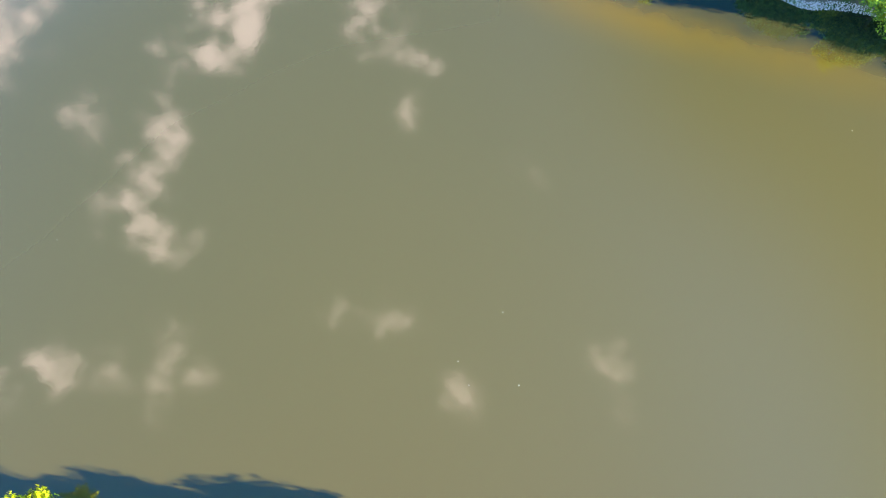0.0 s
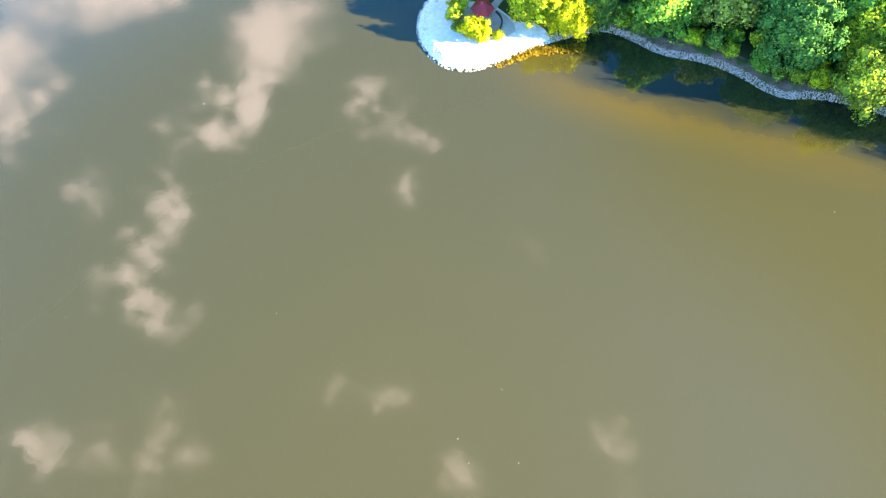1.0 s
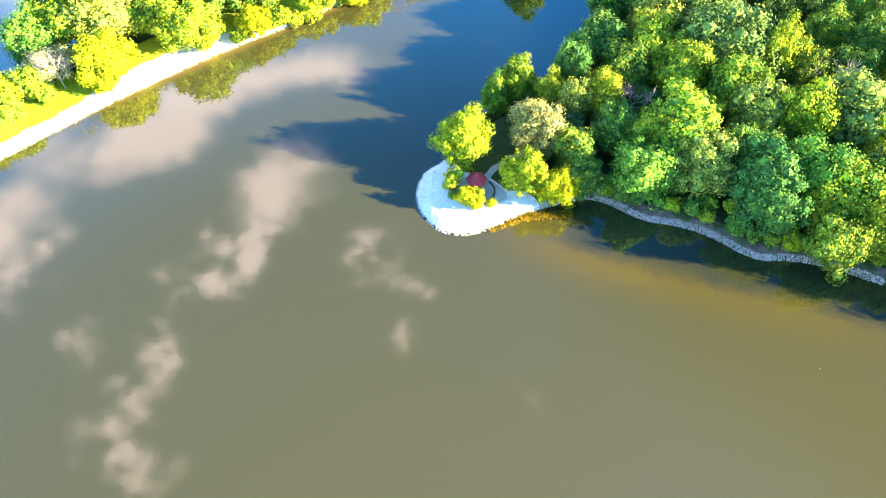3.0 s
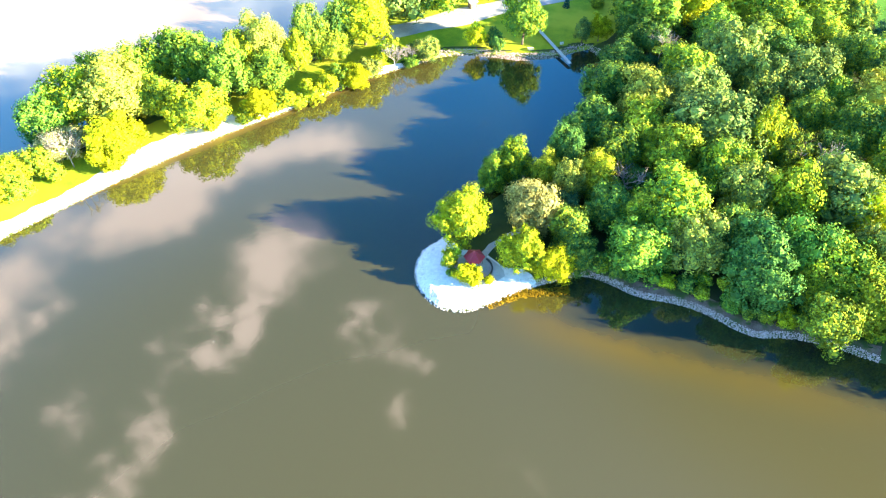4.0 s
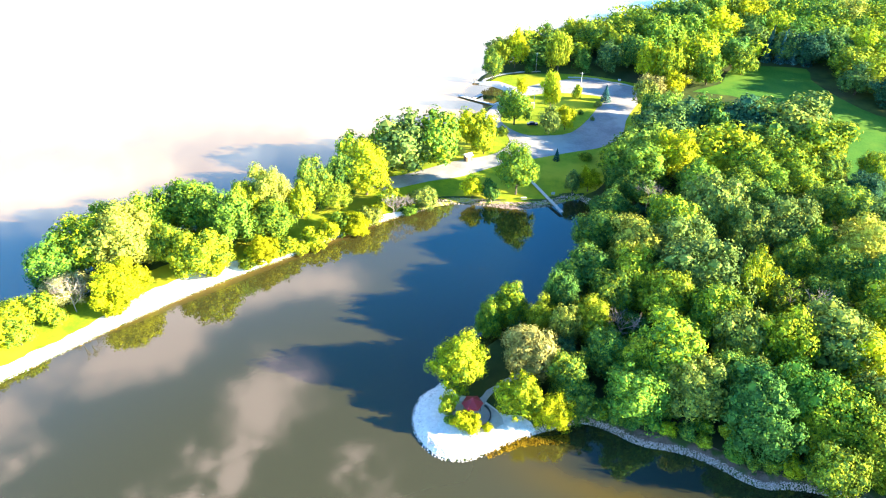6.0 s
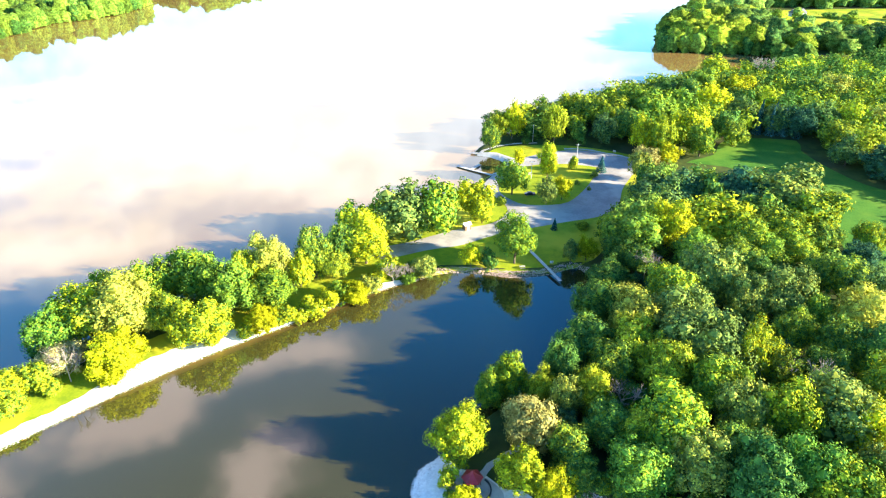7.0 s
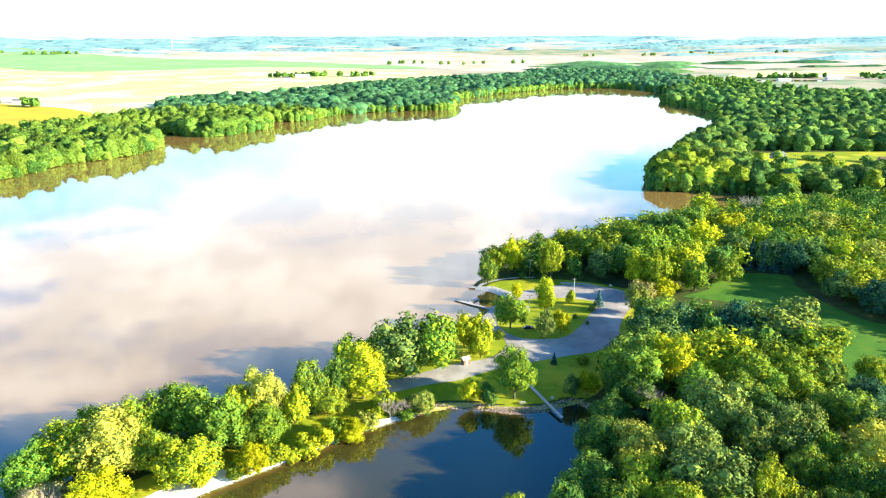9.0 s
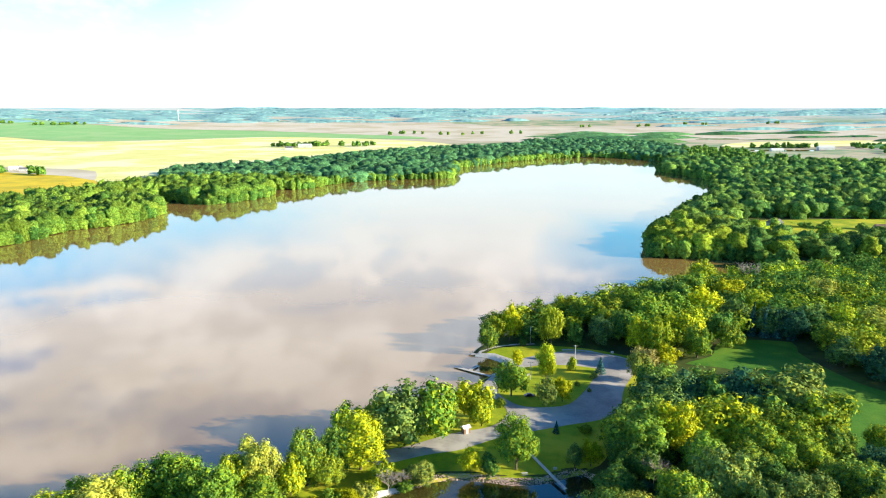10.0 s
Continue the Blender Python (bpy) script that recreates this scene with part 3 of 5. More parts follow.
sheet("gravel_point", smooth_line([(20, 99.6), (15, 97.3), (10, 94.4), (5, 92.4), (0, 92.4), (-3.9, 95.2), (-6.8, 101), (-5.8, 108.6), (-1, 113), (4, 109), (9, 107.5), (13, 103.5), (17, 103)], 2),
      M_GRAVEL, 0.17, "bleached white gravel covering the tip of the point", "gravel", 1.5)
sheet("plaza", smooth_line([(0.5, 103.5), (3, 107), (8, 107), (12, 103.8), (13, 100.8), (11, 99.2), (7, 100), (3, 101)], 1.5), M_CONCRETE, 0.26,
      "grey concrete pad round the red shelter", "paving", 1.5)
ribbon("earth_bank", FRONT_SHORE[3:13], -0.8, -3.6, M_EARTH, 0.06, "bare reddish earth bank under the wood edge", "bank")
ribbon("footpath", [(8, 106), (10.5, 110), (14.5, 113.5), (20, 116), (28, 118), (40, 122)], -0.7, 0.7, M_CONCRETE, 0.2, "narrow grey footpath into the wood", "path")
ribbon("footpath_lake", [(16, 306.5), (20, 312), (27, 317), (36, 319.5), (46, 320)], -0.8, 0.8, M_CONCRETE, 0.25, "pale concrete footpath by the boat basin", "path")
ribbon("kerb_walk", [(58, 310), (67, 309.5), (80, 302.5), (92, 294.5)], -0.2, 1.4, M_CONCRETE, 0.3, "pale concrete kerb walk of the car park", "kerb")
sheet("boat_ramp", [(20.5, 283), (24, 281), (30, 290), (34, 299), (25, 308), (17, 309), (15.5, 307), (22, 304.5), (26.5, 300), (26.6, 291)], M_CONCRETE, 0.22,
      "pale concrete apron of the boat ramp", "ramp", 1.5)
FIELDS = [
    ("field_ripe", M_WHEAT, "broad ripe yellow grain field", 0.5, [(-560, 1000), (-1000, 1150), (-1400, 1500), (-1900, 2450), (-1691, 2597), (-1274, 2343), (-991, 2464), (-681, 2699), (-305, 2553), (-40, 2300), (60, 2000), (40, 1855), (-170, 1700), (-270, 1480), (-300, 1200), (-420, 1020)]),
    ("field_green", M_CROP, "long green crop field", 0.8, [(-1950, 2480), (-2500, 3700), (-2118, 3690), (-1794, 3421), (-1286, 3207), (-786, 3122), (-195, 2805), (-60, 2560), (-305, 2560), (-681, 2705), (-991, 2470), (-1274, 2350), (-1691, 2603)]),
    ("field_dry", M_ORANGE, "dry golden grass field beside the woods", 0.9, [(-420, 860), (-480, 960), (-560, 1080), (-640, 1150), (-740, 1195), (-810, 1230), (-1000, 1320), (-1300, 1400), (-1300, 900), (-640, 640), (-480, 720)]),
    ("field_stubble", M_STUBBLE, "narrow pale stubble strip at the farm", 0.7, [(-640, 1240), (-560, 1060), (-720, 1180), (-860, 1230), (-1250, 1360), (-1250, 1520), (-860, 1330), (-700, 1285)]),
    ("field_pale", M_STUBBLE, "pale pinkish stubble field", 0.6, [(-2000, 3640), (-1794, 3430), (-1286, 3215), (-786, 3130), (-195, 2815), (-30, 2560), (176, 2300), (560, 2280), (820, 2400), (1000, 2450), (1500, 2600), (2400, 2700), (2600, 3200), (1900, 3400), (1259, 3334), (335, 3495), (-700, 3750), (-1500, 3830)]),
    ("field_gold", M_WHEAT, "golden clearing among distant woods", 0.9, [(850, 1990), (1060, 1985), (1290, 2100), (1500, 2250), (1560, 2400), (1300, 2380), (1050, 2300), (880, 2130)]),
    ("field_glade", M_LAWN, "bright grass glade round the houses", 0.5, [(285, 560), (350, 545), (470, 532), (610, 545), (640, 650), (540, 695), (400, 700), (305, 690)]),
]
for key, mat, label, lift, outline in FIELDS:
    sheet(key, smooth_line(outline, 60), mat, lift, label, "field", 60.0)


# ---------------------------------------------------------------- trees
def leaf_sprays(rng, centres, normals, size, wild=0.42):
    """Small leaf sprays: one ragged triangle each, roughly facing along its normal."""
    count = len(centres)
    nrm = normals + rng.normal(0, wild, (count, 3))
    nrm /= np.linalg.norm(nrm, axis=1)[:, None] + 1e-9
    side = np.cross(nrm, rng.normal(0, 1, (count, 3)))
    side /= np.linalg.norm(side, axis=1)[:, None] + 1e-9
    other = np.cross(nrm, side)
    s = size * rng.uniform(0.6, 1.4, (count, 1))
    skew = rng.uniform(-0.35, 0.35, (count, 1))
    return np.stack([centres - side * s * 0.6 - other * s * 0.35, centres + side * s * 0.6 - other * s * 0.35, centres + side * s * skew + other * s * 0.7], 1)


def crown_leaves(seed, count, size):
    """A crown of sprays over overlapping boughs, one unit wide each way and one unit high."""
    rng = np.random.default_rng(seed)
    many = 74 if count > 3000 else 46 if count > 1500 else 26
    broad = 1.0 if many > 60 else 1.2 if many > 30 else 1.5
    turn_a, turn_b = rng.uniform(0, 6.28, 2)
    lobes = [(np.array((0, 0, 0.47)), 0.33)]
    for i in range(many):
        a = i * 2.39996 + rng.uniform(-0.25, 0.25)
        rise = 1 - 1.7 * (i + 0.5) / many
        flat = math.sqrt(1 - rise * rise)
        swell = (1 + 0.16 * math.sin(2 * a + turn_a) + 0.13 * math.sin(3 * a + turn_b + 3 * rise)) * rng.choice([0.55, 0.74, 0.90, 1.0, 1.13]) * rng.uniform(0.95, 1.05)
        swell = min(swell, 1.22 - 0.10 * abs(rise))
        lobes.append((np.array((math.cos(a) * flat * 0.40 * swell, math.sin(a) * flat * 0.40 * swell, 0.47 + rise * 0.43 * swell)), rng.uniform(0.050, 0.145) * broad))
    area = np.array([r * r for _, r in lobes])
    pick = rng.choice(len(lobes), count * 4, p=area / area.sum())
    way = rng.normal(0, 1, (count * 4, 3))
    way /= np.linalg.norm(way, axis=1)[:, None]
    centre, radius = np.array([c for c, _ in lobes])[pick], np.array([r for _, r in lobes])[pick]
    pos = centre + way * (radius * rng.uniform(0.74, 1.30, count * 4))[:, None]
    keep = np.ones(len(pos), bool)
    for i, (c, r) in enumerate(lobes):
        keep &= (np.linalg.norm(pos - c, axis=1) > r * 0.85) | (pick == i)
    keep &= pos[:, 2] > 0.0
    pos, way = pos[keep][:count], way[keep][:count]
    outward = pos - np.array((0, 0, 0.42))
    outward /= np.linalg.norm(outward, axis=1)[:, None] + 1e-9
    sprays = leaf_sprays(rng, pos, way + 0.75 * outward, size, 0.52)
    # dense inner foliage, so that no daylight shows through the heart of the crown
    core = []

    def shell(c, r, rings, steps):
        ring = lambda i, j: c + r * np.array((math.cos(j * 6.2832 / steps) * math.sin(i * 2.6 / rings), math.sin(j * 6.2832 / steps) * math.sin(i * 2.6 / rings), math.cos(i * 2.6 / rings)))
        for i in range(rings):
            for j in range(steps):
                core.append((ring(i, j), ring(i + 1, j), ring(i + 1, j + 1)))
                if i:
                    core.append((ring(i, j), ring(i + 1, j + 1), ring(i, j + 1)))

    for i, (c, r) in enumerate(lobes):
        if i < 1:
            shell(c, r * 0.88, 4, 8)
        elif count > 1500:
            shell(c, r * 0.68, 2, 5)
        elif count > 400 and i % 2:
            shell(c, r * 0.82, 2, 4)
    return np.concatenate([sprays, np.array(core)])


CROWNS = {}
for i in range(6):
    CROWNS["round", i] = crown_leaves(10 + i, 2200, 0.045)
    CROWNS["round", i + 6] = crown_leaves(20 + i, 6200, 0.0265)
for i in range(2):
    CROWNS["bush", i] = crown_leaves(40 + i, 1300, 0.070)
TONES = {"g": M_GREEN, "v": M_VIVID, "d": M_DEEP, "y": M_BRIGHT, "o": M_OLIVE, "Y": M_YELLOW, "s": M_NEEDLE, "p": M_DRY}
TONE_WORDS = {"g": "deep green", "v": "vivid green", "d": "dark blue-green", "y": "bright yellow-green", "o": "pale olive-green", "Y": "golden yellow", "s": "blue-green", "p": "pale dry beige"}
KIND_WORDS = {"round": "broadleaf tree with a full rounded crown", "bush": "low leafy shrub on open ground"}


def trunk_bm(seed, kind):
    """Trunk and limbs for a crown of one unit, from the foot up."""
    rng = random.Random(seed)
    bm = bmesh.new()
    if kind == "bush":
        for i in range(4):
            a = i * 1.6
            rod(bm, (0, 0, -0.3), (math.cos(a) * 0.2, math.sin(a) * 0.2, 0.5), 0.02, 0.008, 5)
        return bm
    rod(bm, (0, 0, -0.5), (0.01, 0, 0.25), 0.032, 0.022, 7)
    rod(bm, (0.01, 0, 0.25), (0, 0.01, 0.75), 0.022, 0.006, 6)
    for i in range(6):
        a, h = i * 1.05 + rng.uniform(-0.3, 0.3), rng.uniform(0.02, 0.4)
        rod(bm, (0, 0, h), (math.cos(a) * 0.3, math.sin(a) * 0.3, h + 0.25), 0.014, 0.004, 5)
    return bm


TREE_CACHE, TRUNK_CACHE, CROWN_CACHE = {}, {}, {}


def plant(x, y, h, w, tone, kind="round", variant=0, turn=0.0, name="tree", label="", group="trees"):
    """A tree: the crown fills the upper part of the height, the trunk reaches the ground."""
    if kind == "round":
        variant = variant % 6 + (6 if y < 215 and (w > 9.5 or group == "trees of the point") else 0)
    key = (name, kind, variant, tone, label)
    z = float(ground_z(x, y))
    bare = 0.0 if kind == "bush" else 0.10 if group == "trees of the car park" else 0.02
    m = Matrix.Translation((x, y, z + h * bare)) @ Matrix.Rotation(turn, 4, "Z") @ Matrix.Diagonal((w, w, h * (1 - bare), 1))
    if key in TREE_CACHE:
        first = TREE_CACHE[key]
        return copy_thing(first, m @ Matrix.Diagonal((1 / first.scale.x, 1 / first.scale.y, 1 / first.scale.z, 1)))
    tree = new(name)
    if (kind, variant) not in CROWN_CACHE:
        CROWN_CACHE[kind, variant] = leaf_mesh("crown", CROWNS[kind, variant], M_GREEN)
        trunk = part("trunk", trunk_bm(variant, kind), M_BARK, tree)
        TRUNK_CACHE[kind, variant] = trunk.data
    else:
        trunk = new("trunk", TRUNK_CACHE[kind, variant])
        trunk.parent = tree
    crown = new("crown", CROWN_CACHE[kind, variant])
    crown.parent = tree
    crown.material_slots[0].link = "OBJECT"
    crown.material_slots[0].material = TONES[tone]
    tagged(tree, label or TONE_WORDS[tone] + " " + KIND_WORDS[kind], "shrub" if kind == "bush" else "tree", group)
    tree.matrix_basis = m
    TREE_CACHE[key] = tree
    return tree


POINT_TREES = [(93, 83.5, 13, 11, "g"), (102, 80, 13, 11, "v"), (112, 74, 13, 12, "v"), (123, 70, 14, 13, "g"), (136, 66, 14, 13, "g"), (150, 62, 14, 13, "g"),
               (3.6, 113.6, 13.5, 13, "v"), (16.9, 135.1, 14, 10.9, "v"), (11.4, 131.2, 12, 8.6, "v"), (30.1, 136.5, 14, 10.4, "g"), (19.4, 116.1, 14, 12.7, "p"),
               (29.3, 124.8, 13, 8.4, "o"), (17, 104, 10, 10.8, "v"), (23.5, 101.2, 9, 8.8, "y"), (37.6, 116.4, 13, 11, "g"), (36.4, 126.1, 13, 10.7, "g"),
               (27.9, 109.3, 11, 10.6, "g"), (52.5, 115.3, 17, 18, "v"), (42.1, 103, 13, 14.9, "v"), (55.1, 104.7, 15, 14.7, "o"), (29.3, 103.1, 9, 9.1, "g"),
               (44.7, 113.6, 13, 10.9, "g")]
COVE_TREES = [(45, 165.5, 14, 14.4, "g"), (38.7, 147.2, 14, 15.6, "g"), (33.6, 146.2, 11, 9.3, "g"), (51.8, 180.1, 12, 14.5, "g"), (24.4, 130.1, 11, 8.7, "g")]
WOOD_MID = [(52.7, 157.8, 16, 16.6, "o"), (66.7, 169.3, 17, 17.6, "y"), (65.5, 156.1, 17, 19.2, "o"), (50.4, 142, 16, 18.6, "g"), (55.5, 133.1, 16, 15, "g"),
            (67.6, 138.7, 20, 23.4, "o"), (79, 137.6, 19, 13.5, "y"), (81, 175.1, 20, 21.1, "o"), (88.2, 164.6, 17, 14.4, "o"), (68.8, 116.6, 17, 13.7, "o"),
            (77.2, 115.4, 18, 15.3, "v"), (65.5, 98.8, 16, 17.4, "g"), (74.9, 99.9, 17, 15.8, "v"), (66, 92.5, 14, 14.5, "g"), (90, 116.9, 18, 21.3, "o"),
            (94, 110.1, 17, 15, "y"), (83, 94.2, 16, 16.6, "v"), (85, 87.9, 14, 15, "g"), (76.7, 84, 13, 13.2, "g"), (77.2, 92.8, 13, 12.2, "g"),
            (98.3, 165.1, 18, 19.3, "o"), (105.3, 159.5, 14, 12, "y"), (95.8, 151.4, 13, 12.3, "g"), (116, 154.6, 17, 17.5, "o"), (105, 144.5, 15, 15.7, "g"),
            (113.5, 140, 16, 15.8, "g"), (105.2, 124.7, 17, 15.5, "y"), (95.1, 132.7, 14, 12.3, "g"), (85, 132.3, 14, 12, "g"), (123.1, 177.5, 15, 17.2, "g"),
            (116.6, 181.2, 13, 13.1, "g"), (66.1, 125.7, 17, 14.9, "v"), (42.5, 136.9, 14, 13.5, "g"), (63.1, 106.7, 14, 11, "g"), (91.7, 98.9, 16, 13, "o")]
WOOD_BACK = [(66.1, 205.5, 16, 22.1, "y"), (79.5, 210.8, 17, 16.7, "y"), (84.1, 195.6, 14, 16, "y"), (98.3, 215, 17, 21.7, "y"), (103.8, 204.8, 15, 15.9, "y"),
             (83.3, 239.8, 15, 19.5, "d"), (94.1, 243.8, 15, 17.8, "d"), (104.9, 250.4, 14, 17.1, "g"), (115.3, 240.8, 17, 22.1, "d"), (130, 235.5, 20, 26, "o"),
             (134.8, 221.4, 17, 20, "y"), (117.7, 208.9, 15, 19.5, "y"), (107.8, 195.4, 12, 13.5, "y"), (117.9, 197.7, 12, 15.6, "y"),
             (114.3, 220.6, 16, 20.4, "g"), (63.2, 195.2, 11, 14.3, "g"), (58.9, 201.8, 11, 11.9, "g"), (95.5, 192.9, 12, 15.6, "g"), (60.1, 216.4, 9, 11.6, "g"),
             (98.6, 184, 12, 13.8, "g"), (98.2, 206.4, 12, 14.9, "g"), (130.5, 205.4, 11, 13.4, "g"), (138.9, 194.9, 10, 13, "d"), (129.1, 172, 14, 16.1, "d"),
             (147.8, 206.1, 12, 11.6, "y")]
BANK_TREES = [(-108.6, 152.2, 14, 16.3, "v"), (-102.2, 158.2, 16, 19.1, "y"), (-92.1, 159.2, 18, 21.4, "o"), (-87.6, 143.5, 12, 15.2, "y"),
              (-90.5, 175.5, 17, 16, "y"), (-78.4, 180.2, 17, 19.7, "y"), (-81.5, 161.8, 12, 11.6, "y"), (-70.2, 156.3, 13, 16.7, "y"),
              (-65.4, 171.3, 16, 16.9, "y"), (-57.2, 187, 17, 14.6, "o"), (-53.2, 175.5, 11, 14.3, "y"), (-53.9, 163.3, 7, 10.5, "Y"), (-48.9, 166.3, 5, 7.5, "y"),
              (-46.8, 186.3, 11, 9.3, "y"), (-43.7, 193.9, 16, 13.6, "g"), (-34.9, 197.7, 16, 10.5, "g"), (-27.2, 201.2, 17, 19.2, "y"),
              (-33.2, 219.6, 15, 13.5, "v"), (-36.8, 191.9, 10, 11.3, "g"), (-15.1, 221.1, 18, 23.4, "o"), (-3, 225.6, 18, 19.8, "v"), (11.7, 236.7, 15, 14.2, "y"),
              (14.3, 231.2, 10, 9, "y"), (-7.8, 193.9, 7, 9.4, "o"), (-18.3, 194.3, 6, 7.6, "y"), (-104.8, 175, 15, 13.6, "v"), (-63.6, 182.5, 14, 11.2, "y"),
              (-102.2, 143, 8, 12, "p"), (-23.3, 221.7, 14, 12.5, "g")]
BANK_BUSHES = [(-66, 155.8, 4, 5.1, "Y"), (-44.5, 168.3, 4, 6, "y"), (-40, 171.3, 6, 7.9, "y"), (-36.2, 175.7, 6, 8, "y"), (-32.4, 178.9, 6, 7.5, "y"), (-28.5, 179.3, 7.5, 9.3, "Y"),
               (-24.2, 185.1, 5, 7.5, "o"), (-21.9, 189.6, 4, 5.6, "y"), (-87.6, 138.8, 5, 6.7, "Y"), (-102.4, 134.9, 4, 6, "y"), (-112.8, 132.4, 8, 12, "y"), (-107, 126.1, 7, 8.4, "y"),
               (-106, 136.5, 8, 8.3, "y"), (-113.3, 123.8, 8, 11.9, "y"), (-120.7, 127.3, 9, 11.7, "o"), (-11.8, 190.8, 3.5, 5.25, "y"), (-57.5, 160.5, 4, 6, "y")]
PARK_TREES = [(24, 201.5, 17, 14.5, "y"), (9, 199, 8.5, 7, "y"), (15, 198, 6.5, 6, "g"), (43.5, 202.5, 7.5, 6.5, "o"), (49, 203.5, 8.5, 7.5, "Y"), (45, 275, 15, 9, "v"),
              (58, 284, 6.5, 4.5, "g"), (41, 248, 10.5, 8.5, "o"), (48, 252, 9.5, 7.5, "y"), (28, 258, 14, 13.5, "y"), (34, 289, 8.5, 5, "y"), 
              (84, 273, 12, 9, "o"), (22, 312, 13, 10, "g"), (26, 322, 14, 11, "g"), (34, 327, 17, 12, "y"), (54, 318, 18, 11, "g")]
LAKE_WOOD = [(27.2, 343.7, 12, 15.6, "o"), (41.3, 347.7, 13, 15.4, "g"), (53.8, 349.8, 14, 15.5, "g"), (67.8, 360.3, 14, 16, "g"), (76.4, 347.8, 16, 18.7, "g"),
             (85.2, 339.8, 17, 16.9, "g"), (56.1, 332.2, 11, 10.4, "v"), (103.4, 358.4, 18, 20.2, "y"), (109.6, 341.7, 19, 22.6, "y"),
             (123.5, 347.8, 18, 17.7, "y"), (122.2, 320.9, 17, 18.1, "y"), (120.3, 301.1, 14, 14.3, "y"), (140.7, 326.4, 14, 14, "g"),
             (147.4, 362.4, 16, 18.7, "y"), (151.9, 398.4, 16, 19.2, "y"), (175, 437.7, 15, 19.5, "y"), (102.3, 291.3, 9, 11.7, "y"), (92.3, 288.5, 9, 11.4, "p"),
             (173.2, 395.1, 14, 16.8, "y"), (178.8, 368.5, 13, 16.9, "v"), (89.1, 324.7, 16, 14.8, "g"), (97.3, 317.6, 15, 14.6, "v"), (78, 319.5, 14, 13.1, "d"),
             (158.2, 349.4, 13, 16.9, "d"), (170, 334.6, 13, 16.9, "d"), (178.5, 328.1, 14, 18.2, "d"), (212.1, 384, 15, 19.5, "g"), (224.1, 387.9, 16, 20.8, "o"),
             (210.5, 333.5, 15, 19.5, "v"), (189.4, 310.6, 14, 18.2, "g"), (193, 293.1, 15, 19.5, "g"), (220.7, 326.1, 15, 19.5, "o"),
             (194.9, 337.4, 14, 18.2, "d"), (190.5, 273.5, 14, 18.2, "d"), (183.1, 289, 13, 15, "d"), (137.9, 382.1, 16, 17.6, "g"), (125.4, 384.3, 15, 17.5, "g"),
             (141.3, 314.3, 12, 12.1, "g"), (103, 304, 17, 13, "v"), (95, 309.5, 16, 11, "y")]
rng = np.random.default_rng(5)
planted = []
for group, rows in (("trees of the point", POINT_TREES), ("trees of the point", COVE_TREES), ("trees of the point", WOOD_MID), ("trees of the point", WOOD_BACK),
                    ("trees of the causeway", BANK_TREES), ("trees of the causeway", BANK_BUSHES), ("trees of the car park", PARK_TREES), ("trees by the lake", LAKE_WOOD)):
    for x, y, h, w, tone in rows:
        small = h < 7
        lift = 1.1 if rows is PARK_TREES or rows is BANK_TREES else 1.06
        wide = 1.0 if h < 7 else 1.02 if rows is BANK_TREES else 0.97 if rows is WOOD_MID else 1.05
        plant(x, y, h * lift, w * wide, tone, "bush" if small else "round", int(rng.integers(2 if small else 6)), float(rng.uniform(0, 6.28)),
              "shrub" if small else "tree", group=group)
        planted.append((x, y, w * 0.40))

WOOD_AREA = smooth_line([(20, 105), (36, 107), (56, 99), (72, 92), (87, 87), (120, 74), (190, 55), (205, 110), (165, 140), (134, 170), (128, 192), (131, 214), (136, 238), (118, 250), (100, 256),
                         (88, 262), (80, 252), (74, 240), (64, 222), (54, 202), (55, 190), (49, 170), (38, 152), (26, 141), (12, 127), (8, 117), (16, 112)], 4)


def scatter(area, spacing, seed, taken, limit=100000, margin=1.5):
    """Random places inside an outline, none closer than the spacing."""
    r = np.random.default_rng(seed)
    lo, hi = area.min(0), area.max(0)
    tries = min(int((hi[0] - lo[0]) * (hi[1] - lo[1]) / spacing ** 2 * 6), 90000)
    pts = np.column_stack([r.uniform(lo[0], hi[0], tries), r.uniform(lo[1], hi[1], tries)])
    pts = pts[(signed(area, pts[:, 0], pts[:, 1]) < 0)]
    pts = pts[inland(pts[:, 0], pts[:, 1]) > margin]
    grid, out = {}, []
    for x, y, rad in taken:
        grid.setdefault((int(x // 16), int(y // 16)), []).append((x, y, rad))
    for x, y in pts:
        cx, cy = int(x // 16), int(y // 16)
        near = [q for a in (-1, 0, 1) for b in (-1, 0, 1) for q in grid.get((cx + a, cy + b), ())]
        if all((x - q[0]) ** 2 + (y - q[1]) ** 2 > (spacing * 0.5 + q[2]) ** 2 for q in near):
            grid.setdefault((cx, cy), []).append((x, y, spacing * 0.5))
            out.append((x, y))
            if len(out) >= limit:
                break
    return out


fill = scatter(WOOD_AREA, 6.2, 3, planted, margin=5.0)
fill.sort(key=lambda p: math.hypot(p[0] * 1.2, p[1]))
near_fill, far_fill = fill[:95], fill[95:]
for x, y in near_fill:
    h = float(rng.uniform(5.5, 9.5))
    if y > 205:
        h *= 0.6
    # mostly the dark tone, which colours in the shadow gaps between larger crowns
    plant(x, y, h, float(rng.uniform(0.8, 1.0)) * h, str(rng.choice(["g", "d", "d", "d"])), "round", int(rng.integers(6)), float(rng.uniform(0, 6.28)), group="trees of the point")

